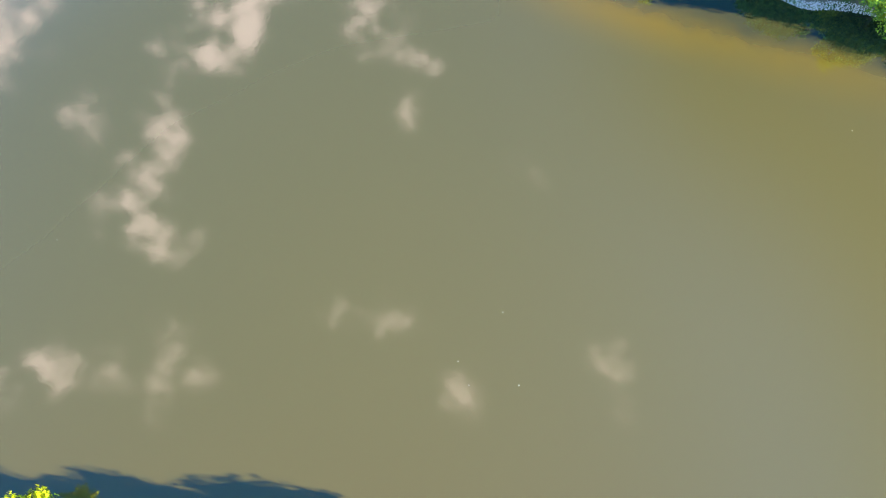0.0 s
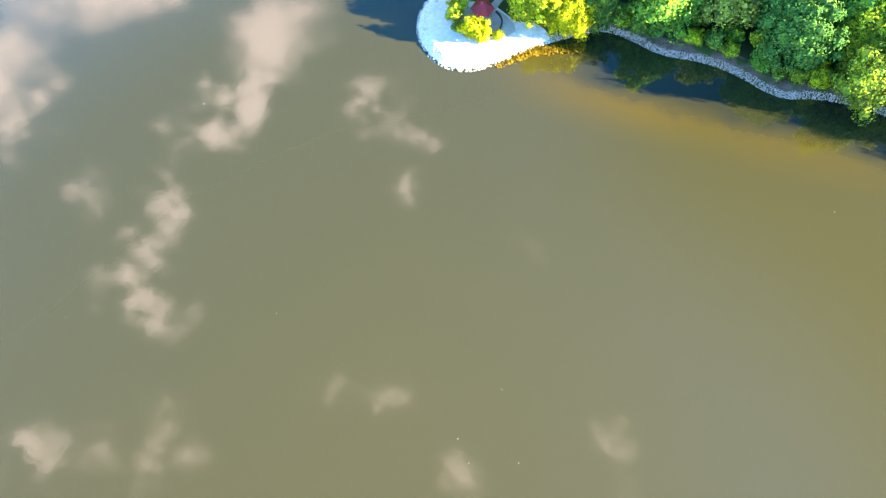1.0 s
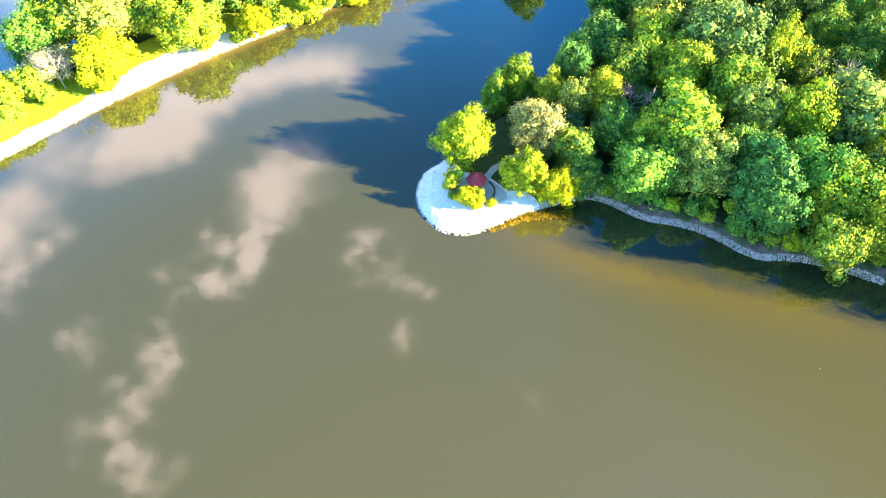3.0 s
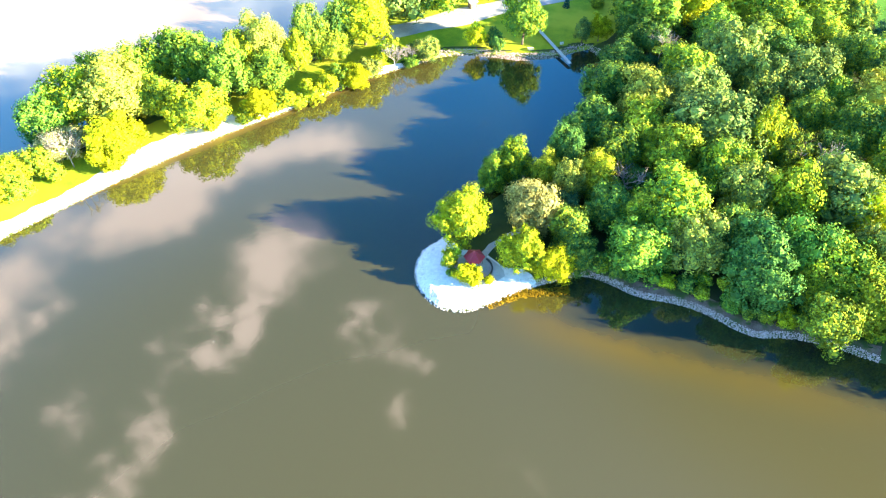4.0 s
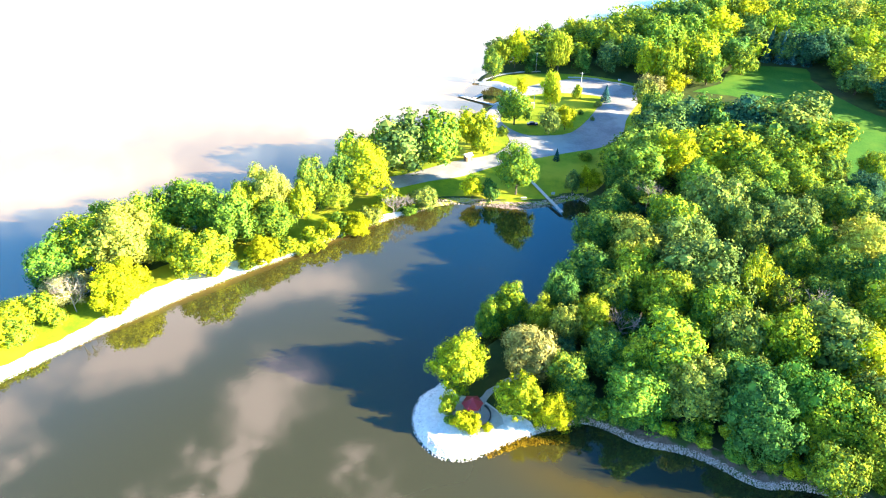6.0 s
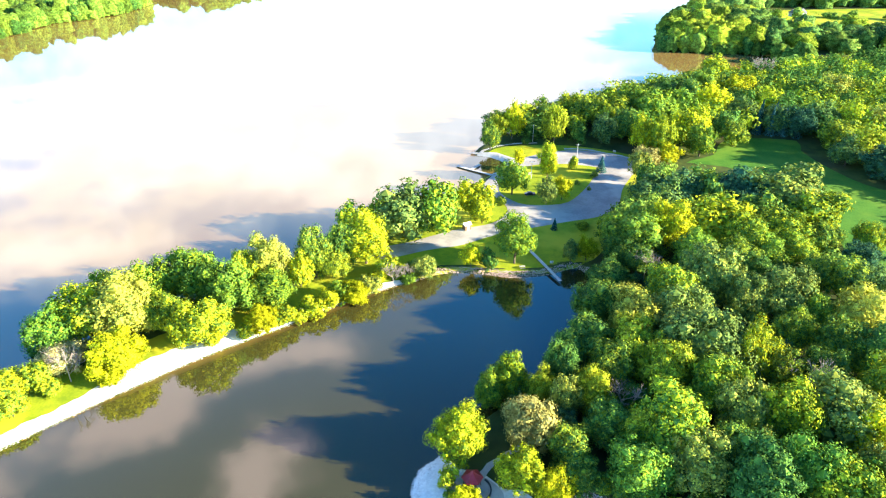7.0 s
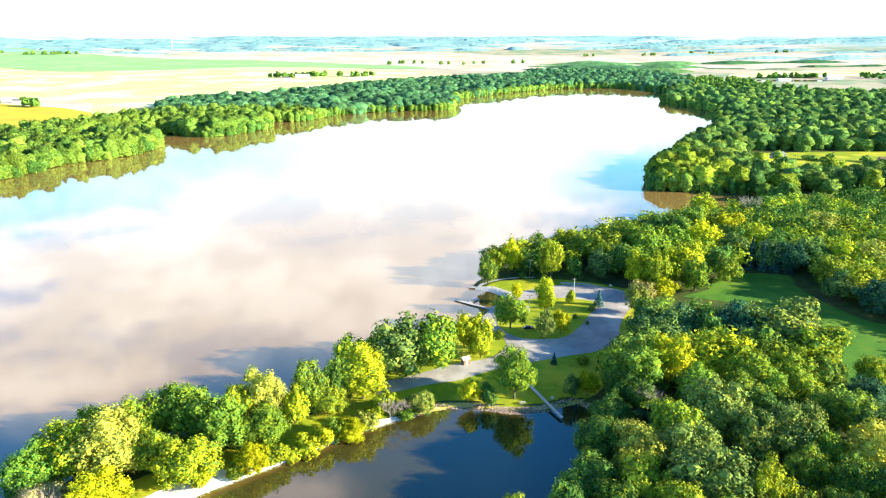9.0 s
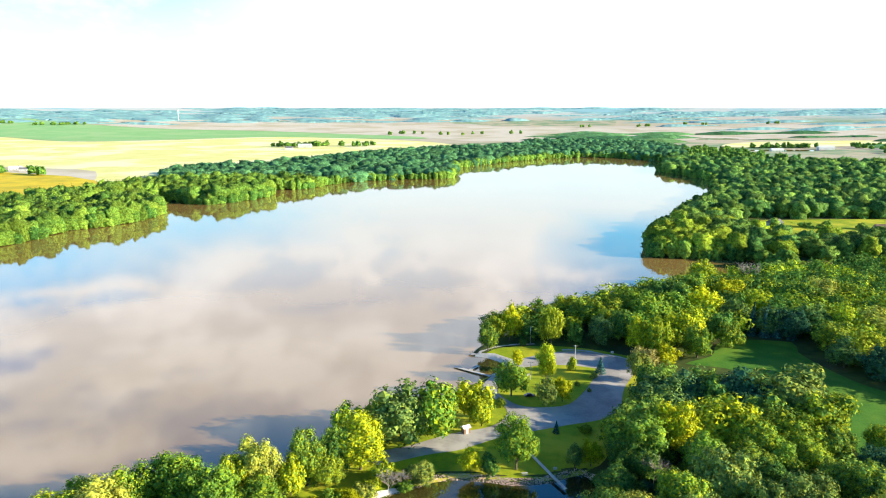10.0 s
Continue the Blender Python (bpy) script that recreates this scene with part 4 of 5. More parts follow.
NEAR_BANK = [(-57, -4, 12, 9, "Y"), (-46, -7, 12, 8, "g"), (-66, -7, 13, 10, "g"), (-31, -9.3, 14.5, 10, "g"), (-20, -9, 14.5, 9, "y"), (-9, -9.6, 15, 10, "g"),
             (3, -9.8, 14, 9, "o"), (14, -10.2, 15, 9, "g"), (-80, -10, 13, 10, "y"), (24, -12.5, 15, 9, "g"), (34, -14, 15, 9, "y"), (45, -15, 13, 9, "g")]
for x, y, h, w, tone in NEAR_BANK:
    plant(x, y, h, w, tone, "round", int(rng.integers(5)), float(rng.uniform(0, 6.28)), group="trees of the near bank")


def far_crown(seed, boughs, sprays, size):
    """A lumpy crown for woods far off: a closed heart, domed boughs over it and small sprays on them."""
    rng = np.random.default_rng(seed)
    tris, spots, ways = [], [], []

    def dome(c, r, rings, steps):
        ball = np.array([[(math.cos(j * 6.2832 / steps) * math.sin(i * 2.3 / rings), math.sin(j * 6.2832 / steps) * math.sin(i * 2.3 / rings), math.cos(i * 2.3 / rings))
                          for j in range(steps)] for i in range(rings + 1)])
        ball = c + ball * r * rng.uniform(0.80, 1.18, (rings + 1, steps, 1))
        ball[0] = ball[0].mean(0)
        for i in range(rings):
            for j in range(steps):
                a, b, d, e = ball[i, j], ball[i + 1, j], ball[i + 1, (j + 1) % steps], ball[i, (j + 1) % steps]
                tris.append((a, b, d))
                if i:
                    tris.append((a, d, e))

    dome(np.array((0, 0, 0.42)), np.array((0.42, 0.42, 0.46)), *((4, 7) if boughs > 2 else (2, 6)))
    for i in range(boughs):
        a, h = i * 2.4 + rng.uniform(-0.5, 0.5), 0.16 + 0.70 * (i + rng.uniform(0, 1)) / boughs
        reach = 0.40 * math.sqrt(max(0.03, 1 - ((h - 0.30) / 0.62) ** 2)) * rng.uniform(0.75, 1.1)
        c, r = np.array((math.cos(a) * reach, math.sin(a) * reach, h)), rng.uniform(0.11, 0.20)
        dome(c, np.array((r, r, r * 0.95)), 3, 6)
        w = rng.normal(0, 1, (sprays // boughs, 3)) + (math.cos(a) * 0.5, math.sin(a) * 0.5, 0.6)
        w /= np.linalg.norm(w, axis=1)[:, None]
        spots.append(c + w * r * rng.uniform(0.95, 1.3, (len(w), 1)))
        ways.append(w)
    tris = np.array(tris)
    if sprays:
        tris = np.concatenate([tris, leaf_sprays(rng, np.concatenate(spots), np.concatenate(ways), size, 0.35)])
    return tris


def dome_woods(name, places, heights, widths, sprays, size, mat, label, seed, rings=6, steps=11):
    """Closed woods far off: one lumpy leafy dome a tree, down to the ground, with small sprays breaking its outline."""
    r = np.random.default_rng(seed)
    verts, tris, base_index = [], [], 0
    ring = [(0.0, 1.0)] + [(0.53 * math.sin(2.2 * i / rings) ** 0.8, 0.56 + 0.44 * math.cos(2.2 * i / rings)) for i in range(1, rings + 1)] + [(0.42, 0.0)]
    faces = [(0, 1 + j, 1 + (j + 1) % steps) for j in range(steps)]
    for i in range(rings):
        for j in range(steps):
            a, b = 1 + i * steps + j, 1 + i * steps + (j + 1) % steps
            faces += [(a, a + steps, b + steps), (a, b + steps, b)]
    faces = np.array(faces)
    forms = []
    for i in range(8):
        pts = [(0.0, 0.0, 1.0)]
        for q, z in ring[1:]:
            pts += [(q * math.cos(6.2832 * j / steps), q * math.sin(6.2832 * j / steps), z) for j in range(steps)]
        pts = np.array(pts)
        way = pts - (0, 0, 0.5)
        lump = np.array([1 + 0.42 * noise.noise(Vector(p) * 3.1 + Vector((seed + i * 9.1, 0, 0))) + 0.44 * noise.noise(Vector(p) * 6.3 + Vector((0, seed + i * 5.3, 0))) for p in way])
        pts = np.array((0, 0, 0.5)) + way * lump[:, None]
        pts[:, 2] = np.maximum(pts[:, 2], 0)
        at = r.integers(0, len(pts) - steps * 2, sprays)
        out = pts[at] - (0, 0, 0.4)
        spots = pts[at] + r.normal(0, 0.07, (sprays, 3))
        forms.append((pts, leaf_sprays(r, spots, out / np.linalg.norm(out, axis=1)[:, None], size, 0.25)))
    xy = np.array(places)
    for (x, y), base in zip(xy, ground_z(xy[:, 0], xy[:, 1])):
        pts, leaves = forms[int(r.integers(8))]
        swell = 0.82 + 0.45 * noise.noise(Vector((x * 0.02, y * 0.02, seed)))
        h, w, a = r.uniform(*heights) * (0.9 + 0.2 * swell), r.uniform(*widths) * (0.7 + 0.4 * swell), r.uniform(0, 6.28)
        both = np.concatenate([pts, leaves.reshape(-1, 3)])
        c, d = math.cos(a) * w, math.sin(a) * w
        verts.append(np.column_stack([both[:, 0] * c - both[:, 1] * d + x, both[:, 0] * d + both[:, 1] * c + y, both[:, 2] * h + base]))
        tris.append(np.concatenate([faces, len(pts) + np.arange(len(leaves) * 3).reshape(-1, 3)]) + base_index)
        base_index += len(both)
    return tagged(new(name, indexed_mesh(name, np.concatenate(verts), np.concatenate(tris), mat)), label, "woods", kind="stuff")


# woods too many to count: joined crowns
def woods(name, places, heights, widths, count, size, mat, label, seed, boughs=0):
    r = np.random.default_rng(seed)
    templates = [far_crown(seed * 7 + i, boughs, count, size) if boughs else crown_leaves(seed * 7 + i, count, size) for i in range(6)]
    xy = np.array(places)
    z = ground_z(xy[:, 0], xy[:, 1])
    chunks = []
    for (x, y), base in zip(xy, z):
        q = templates[int(r.integers(6))]
        a, h, w = r.uniform(0, 6.28), r.uniform(*heights), r.uniform(*widths)
        swell = 0.82 + 0.45 * noise.noise(Vector((x * 0.02, y * 0.02, seed)))
        h, w = h * (0.9 + 0.2 * swell), w * (0.65 + 0.5 * swell)
        c, s = math.cos(a), math.sin(a)
        v = np.empty_like(q)
        v[..., 0], v[..., 1], v[..., 2] = (q[..., 0] * c - q[..., 1] * s) * w + x, (q[..., 0] * s + q[..., 1] * c) * w + y, q[..., 2] * h * 0.95 + h * 0.02 + base
        chunks.append(v)
    me = leaf_mesh(name, np.concatenate(chunks), mat)
    return tagged(new(name, me), label, "woods", kind="stuff")


def mixed_woods(places, heights, widths, count, size, label, seed, share=0.35):
    """A wood of two tones: dark trees with paler, sunnier ones among them, in drifts."""
    r = np.random.default_rng(seed)
    pale = [noise.noise(Vector((x * 0.025, y * 0.025, seed * 1.7))) + r.normal(0, 0.35) > 0.32 - share for x, y in places]
    woods("woodland", [p for p, q in zip(places, pale) if not q], heights, widths, count, size, M_FAR, "deep green " + label, seed)
    woods("woodland", [p for p, q in zip(places, pale) if q], heights, widths, count, size, M_VIVID if seed == 53 else M_GREEN, "yellow-green trees within the " + label, seed + 20)


if far_fill:
    mixed_woods(far_fill, (9, 16), (9, 13), 700, 0.075, "broadleaf wood covering the point", 51)
SHORE_WOOD = smooth_line([(20, 316), (32, 334), (52, 353), (99, 390), (133, 417), (168, 438), (228, 454), (270, 470), (420, 480), (420, 260), (250, 215), (200, 250), (182, 320), (140, 328),
                          (112, 304), (96, 304), (70, 318), (44, 324)], 8)
mixed_woods(scatter(SHORE_WOOD, 8.0, 8, planted, margin=2), (9, 13), (10, 16), 340, 0.085, "broadleaf wood between meadow and lake", 53, 0.48)
EAST_WOOD = smooth_line([(176, 532), (240, 520), (420, 505), (900, 500), (1150, 900), (1200, 1320), (900, 1355), (790, 1395), (690, 1405), (600, 1440), (560, 1560), (500, 1500), (415, 1275), (445, 1110), (370, 895), (250, 690), (195, 600)], 12)
glade = smooth_line([(290, 585), (350, 566), (470, 545), (640, 545), (660, 650), (560, 700), (400, 705), (305, 695)], 20)
east = [p for p in scatter(EAST_WOOD, 10.0, 9, [], margin=1.5) if p[0] < 0.72 * p[1] + 80 and signed(glade, np.array([p[0]]), np.array([p[1]]))[0] > 2]
front = [p for p in east if p[1] < 690 and p[0] < 560]
pale = [noise.noise(Vector((x * 0.025, y * 0.025, 4.2))) > 0.12 or x < 235 and y < 600 for x, y in front]
dome_woods("woodland", [p for p, q in zip(front, pale) if not q], (9, 18), (12, 20), 260, 0.056, M_EAST, "deep green forest on the low point across the lake", 61, 7, 13)
dome_woods("woodland", [p for p, q in zip(front, pale) if q], (10, 18), (12, 19), 260, 0.056, M_SUNNY, "yellow-green trees of the low point across the lake", 63, 7, 13)
dome_woods("woodland", [p for p in east if p[1] < 900 and not (p[1] < 690 and p[0] < 560)], (10, 18), (13, 20), 70, 0.06, M_EAST, "dense forest on the far lake shore", 53)
dome_woods("woodland", [p for i, p in enumerate(east) if p[1] >= 900 and i % 2], (12, 17), (15, 21), 24, 0.09, M_EAST, "distant closed forest beyond the lake", 54, 4, 8)
WEST_WOOD = smooth_line([(-392, 558), (-376, 600), (-368, 646), (-340, 674), (-320, 716), (-330, 772), (-354, 806), (-380, 850), (-350, 864), (-322, 840), (-286, 832), (-256, 864), (-242, 902), (-242, 926), (-274, 946), (-278, 966), (-240, 980),
                         (-204, 992), (-164, 1063), (-115, 1104), (-60, 1124), (10, 1152), (24, 1322), (78, 1414), (173, 1524), (289, 1614), (410, 1616), (500, 1520), (570, 1600), (640, 1800), (660, 1900), (600, 2200), (310, 2250),
                         (240, 2050), (60, 1900), (-160, 1700), (-260, 1480), (-360, 1330), (-480, 1200), (-420, 1000), (-460, 900), (-520, 760), (-460, 620), (-440, 520)], 12)
west = scatter(WEST_WOOD, 9.0, 10, [], margin=1.5)
dome_woods("woodland", [p for p in west if p[1] < 1020], (11, 19), (14, 21), 110, 0.06, M_WEST, "green wood fringing the western shore", 55, 7, 13)
dome_woods("woodland", [p for p in west if p[1] >= 1020][::2], (10, 16), (17, 23), 24, 0.09, M_HAZY, "distant wood at the head of the lake, haze in its leaf colour", 56, 4, 8)
fringe = smooth_line(LAKE_EAST[-5:] + LAKE_FAR + LAKE_WEST[:9], 7.5, False)
fringe = fringe + np.random.default_rng(12).normal(0, 1.2, fringe.shape)
dome_woods("woodland", [tuple(p) for p in fringe], (9, 14), (9, 13), 40, 0.09, M_WEST, "low trees overhanging the far waterline", 60, 4, 9)

# hedges, copses and woods across the far plain
r = np.random.default_rng(77)
def canopy(name, belts, mat, label, seed):
    """Far belts of closed woodland: uneven ridges of foliage."""
    r = np.random.default_rng(seed)
    chunks, tris, start = [], [], 0
    for cx, cy, length, wide, h in belts:
        nx, ny = int(length / 6) + 5, 6
        u, v = np.meshgrid(np.linspace(-1, 1, nx), np.linspace(-1, 1, ny))
        spindle = np.clip(1 - np.abs(u) ** 3, 0.02, 1) * (0.7 + 0.3 * np.sin(u * length / 60 + cx))
        x = cx + u * length + r.normal(0, 2.5, u.shape)
        y = cy + v * wide * spindle + 10 * np.sin(u * length / 130 + cy) + r.normal(0, 2.5, u.shape)
        z = ground_z(x, y) - 1.0 + h * np.clip(2.2 * (1 - np.abs(v)), 0, 1) * spindle * r.uniform(0.92, 1.06, u.shape)
        at = start + np.arange(nx * ny).reshape(ny, nx)
        a, b, c, d = at[:-1, :-1], at[:-1, 1:], at[1:, 1:], at[1:, :-1]
        tris += [np.stack([a, b, c], -1).reshape(-1, 3), np.stack([a, c, d], -1).reshape(-1, 3)]
        chunks.append(np.stack([x, y, z], -1).reshape(-1, 3))
        start += nx * ny
    return tagged(new(name, indexed_mesh(name, np.concatenate(chunks), np.concatenate(tris), mat)), label, "woods", kind="stuff")


belts = []
for i in range(150):
    dist, ang = 3000 + 1850 * r.random() ** 0.7, r.uniform(-0.72, 0.72)
    if dist < 3850 and (ang < 0.1 or r.random() < 0.7):
        continue
    belts.append((math.sin(ang) * dist, math.cos(ang) * dist, r.uniform(60, 420), r.uniform(12, 60), r.uniform(9, 15)))
for i in range(34):
    dist, ang = 4250 + 620 * r.random() ** 0.7, r.uniform(-0.72, 0.72)
    belts.append((math.sin(ang) * dist, math.cos(ang) * dist, r.uniform(400, 1100), r.uniform(12, 30), r.uniform(8, 13)))
for i in range(26):
    dist, ang = r.uniform(4050, 4800), r.uniform(-0.68, 0.05)
    belts.append((math.sin(ang) * dist, math.cos(ang) * dist, r.uniform(150, 600), r.uniform(40, 110), r.uniform(10, 16)))
belts += [(-1250, 3720, 110, 30, 16), (430, 3960, 80, 60, 18), (-1640, 3560, 60, 10, 10)]
belts = [q for q in belts if math.hypot(abs(q[0]) + q[2] * 0.3, q[1]) < 4900]
canopy("woodland", belts, M_DIST, "distant belts of woodland across the plain, haze in their colour", 57)
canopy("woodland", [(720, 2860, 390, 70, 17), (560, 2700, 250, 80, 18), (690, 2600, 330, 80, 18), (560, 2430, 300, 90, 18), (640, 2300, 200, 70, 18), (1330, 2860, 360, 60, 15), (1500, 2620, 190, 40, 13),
                    (1010, 2500, 90, 30, 12), (1180, 2470, 60, 20, 11), (1650, 2350, 180, 70, 15), (1450, 2000, 230, 70, 15), (960, 1985, 90, 14, 9)], M_HAZY, "closed woods beyond the lake head, tinted blue-green as haze", 62)
copse = [(x + r.uniform(-9, 9), y + r.uniform(-8, 30)) for x, y in ((-500, 2000), (-482, 2000), (-464, 2000), (-444, 2000), (-426, 2005), (-414, 2050), (-394, 2050), (-372, 2050), (-352, 2080), (-312, 2050),
         (-275, 2050), (-253, 2050), (-236, 2050), (-222, 2090)) for i in range(2)]
copse += [(x + r.uniform(-8, 8), y + r.uniform(-12, 12)) for x, y in ((-1965, 3290), (-1935, 3300), (-1890, 3315), (-1860, 3330), (-1845, 3365), (-1815, 3380), (-1782, 3390), (-2150, 3330), (-2120, 3340)) for i in range(3)]
copse += [(x + r.uniform(-12, 12), y + r.uniform(-15, 15)) for x, y in ((-223, 2870), (-193, 2945), (-169, 2949), (-120, 2950), (-80, 2950), (-10, 2868), (30, 2865), (86, 2866), (137, 2948), (174, 2949), (284, 2946), (332, 2945))]
copse += [(x + r.uniform(-12, 12), y + r.uniform(-15, 15)) for x, y in ((700, 3426), (738, 3421), (982, 3428), (1028, 3420), (1248, 3500), (1328, 3481), (1642, 3476), (1692, 3461)) for i in range(2)]
copse += [(-720, 1180), (-788, 1200), (-800, 1206), (-694, 1162)]
copse += [(1030 + r.uniform(-150, 60), 1965 + r.uniform(-10, 10)) for i in range(16)]
copse += [(600 + r.uniform(0, 170), 1450 + r.uniform(0, 420)) for i in range(110)] + [(1120 + r.uniform(0, 400), 1480 + r.uniform(0, 330)) for i in range(110)]
copse += [(1330 + r.uniform(-140, 240), 1960 + r.uniform(-80, 60)) for i in range(60)]
woods("woodland", copse, (12, 18), (13, 20), 60, 0.08, M_WEST, "farmyard trees and hedges among the fields", 58, 4)
glade_trees = [(330 + r.uniform(-12, 40), 648 + r.uniform(-10, 10)) for i in range(5)] + [(300 + r.uniform(0, 300), 640 + r.uniform(-20, 30)) for i in range(9)] + [(300 + r.uniform(0, 300), 580 + r.uniform(-25, 15)) for i in range(26)]
woods("woodland", glade_trees, (5, 10), (7, 11), 90, 0.08, M_FAR, "scattered garden trees round the glade houses", 59, 9)
for i, (x, y) in enumerate([(31, 104.5), (34.5, 103.5), (38, 102), (41, 100), (48, 98), (52, 97), (55, 95), (60, 91.5), (63, 90), (67, 88.5), (71, 88.5), (76, 88), (82, 85.5), (87, 83.5), (28, 105), (50, 103), (56, 99), (61, 97)]):
    plant(x, y, float(rng.uniform(3, 5)), float(rng.uniform(3.6, 5.2)), "gvg"[i % 3], "bush", i % 2, float(rng.uniform(0, 6.28)), "shrub", group="shrubs of the wood edge",
          label="dense green understory shrub at the wood edge")


# ---------------------------------------------------------------- dead trees and spruces
def grow(bm, rng, a, way, length, radius, depth):
    """Bare limbs that fork and taper."""
    b = a + way * length
    rod(bm, a, b, radius, radius * 0.65, 4)
    if depth == 0:
        return
    for i in range(4):
        turn = Vector((rng.uniform(-1, 1), rng.uniform(-1, 1), rng.uniform(-0.1, 0.9)))
        grow(bm, rng, a + way * length * rng.uniform(0.55, 1.0), (way * 0.7 + turn * 0.8).normalized(), length * rng.uniform(0.5, 0.8), max(radius * 0.6, 0.03), depth - 1)


def dead_tree(x, y, h, seed):
    rng = random.Random(seed)
    tree = tagged(new("dead_tree"), "bare pale dead tree with many fine branches", "tree", "dead trees")
    tree.location = (x, y, float(ground_z(x, y)))
    part("trunk", rod(bmesh.new(), (0, 0, -0.4), (0.1, 0, h * 0.5), h * 0.014, h * 0.009, 7), M_DEAD, tree)
    for i in range(6):
        bm = bmesh.new()
        a = i * 1.1 + rng.uniform(-0.3, 0.3)
        z = h * (0.22 + 0.06 * i)
        grow(bm, rng, Vector((0.05, 0, z)), Vector((math.cos(a), math.sin(a), 0.9)).normalized(), h * 0.32, h * 0.008, 3)
        part("branch", bm, M_DEAD, tree)
    return tree


for i, (x, y, h) in enumerate(((88, 130, 15), (-99, 139, 11), (-17, 188.5, 8), (-13, 191, 6.5), (42.8, 125, 11.5), (65.8, 190.5, 11), (202, 431, 18))):
    dead_tree(x, y, h, 60 + i)


def spruce(x, y, h, w):
    rng = np.random.default_rng(int(x))
    count = 900
    z = rng.uniform(0.02, 1, count) ** 1.3
    a = rng.uniform(0, 6.2832, count)
    tier = 0.8 + 0.2 * np.sin(z * 40)
    reach = 0.5 * (1 - z) * tier * rng.uniform(0.75, 1.05, count) + 0.01
    pos = np.column_stack([np.cos(a) * reach, np.sin(a) * reach, z])
    out = np.column_stack([np.cos(a), np.sin(a), np.full(count, 0.5)])
    tree = tagged(new("spruce"), "blue-green spruce standing at the grass edge", "tree", "spruces")
    crown = new("crown", leaf_mesh("crown", leaf_sprays(rng, pos, out, 0.075), M_NEEDLE))
    crown.parent = tree
    part("trunk", rod(bmesh.new(), (0, 0, -0.1), (0, 0, 0.9), 0.03, 0.005, 6), M_BARK, tree)
    tree.matrix_basis = Matrix.Translation((x, y, float(ground_z(x, y)) + 0.05)) @ Matrix.Diagonal((w, w, h, 1))
    return tree


spruce(41.3, 226.1, 4.6, 2.9)
spruce(70.3, 282.5, 7.2, 5.2)
for x, y, h in ((160, 333, 14), (166, 331, 15), (172, 330, 14), (178, 327, 15), (163, 338, 16), (170, 337, 15)):
    spruce(x, y, h, 6.0)
for x, y, h, w, tone in ((4.6, 99.2, 5.2, 5.4, "Y"), (0.7, 104.3, 5.6, 4.2, "g"), (1.2, 101.2, 2.2, 2.4, "g"), (9.4, 99.0, 1.9, 2.2, "y"), (52, 226, 3.0, 4.5, "g"), (66, 276, 2.5, 3.2, "o"),
                         (57, 268, 2.0, 2.2, "o"), (23, 248, 3.6, 3.4, "g"), (61, 262, 1.6, 1.8, "o"), (47, 300, 2.2, 2.6, "g"), (40, 320, 3.5, 4, "g")):
    plant(x, y, h, w * 1.1, tone, "bush", int(rng.integers(2)), float(rng.uniform(0, 6.28)), "shrub", group="shrubs")


# ---------------------------------------------------------------- stones of the shores
def stone_field(name, centres, sizes, mat, label, seed):
    r = np.random.default_rng(seed)
    bm = bmesh.new()
    bmesh.ops.create_icosphere(bm, subdivisions=1, radius=1.0)
    base = np.array([v.co for v in bm.verts])
    tri = np.array([[v.index for v in f.verts] for f in bm.faces])
    bm.free()
    count = len(centres)
    v = base[None] * (1 + r.uniform(-0.28, 0.28, (count, len(base), 1))) * (np.array(sizes)[:, None, None] * r.uniform(0.7, 1.3, (count, 1, 3)))
    v[:, :, 2] *= 0.7
    v += np.array(centres)[:, None, :]
    f = tri[None] + (np.arange(count) * len(base))[:, None, None]
    me = bpy.data.meshes.new(name)
    me.vertices.add(count * len(base))
    me.vertices.foreach_set("co", v.astype(np.float32).ravel())
    me.loops.add(count * len(tri) * 3)
    me.loops.foreach_set("vertex_index", f.astype(np.int32).ravel())
    me.polygons.add(count * len(tri))
    me.polygons.foreach_set("loop_start", np.arange(0, count * len(tri) * 3, 3, dtype=np.int32))
    me.update(calc_edges=True)
    me.materials.append(mat)
    return tagged(new(name, me), label, "stones", kind="stuff")


def along(line, per_metre, lo, hi, seed):
    """Random places beside a line, between two offsets to its left."""
    r = np.random.default_rng(seed)
    p = smooth_line(line, 0.5, False)
    t = np.gradient(p, axis=0)
    t /= np.linalg.norm(t, axis=1)[:, None] + 1e-9
    idx = r.integers(0, len(p), int(len(p) * 0.5 * per_metre))
    off = r.uniform(lo, hi, len(idx))
    xy = p[idx] + np.stack([-t[idx, 1], t[idx, 0]], -1) * off[:, None] + r.normal(0, 0.15, (len(idx), 2))
    return np.column_stack([xy, ground_z(xy[:, 0], xy[:, 1]) + 0.06])


def stones_beside(line, per_metre, lo, hi, size, label, seed, mat=M_STONE):
    c = along(line, per_metre, lo, hi, seed)
    stone_field("riprap", c, np.random.default_rng(seed).uniform(size * 0.6, size * 1.4, len(c)), mat, label, seed)


stones_beside(FRONT_SHORE[3:14], 62, -1.2, 0.3, 0.095, "pinkish-brown rubble riprap along the wooded shore", 31, M_RUBBLE)
stones_beside(FRONT_SHORE[13:], 30, -2.2, 0.3, 0.17, "bleached limestone riprap round the tip of the point", 32)
stones_beside([(48, 197), (44, 200), (40, 198), (33, 195), (22, 194), (14, 196), (3, 197), (-5, 195), (-9, 191)], 30, -2.6, 0.3, 0.14, "grey-pink riprap at the head of the cove", 33, M_RUBBLE)
stones_beside(BANK_SHORE[:13], 26, -1.3, 0.0, 0.09, "pale riprap along the causeway foot", 34)
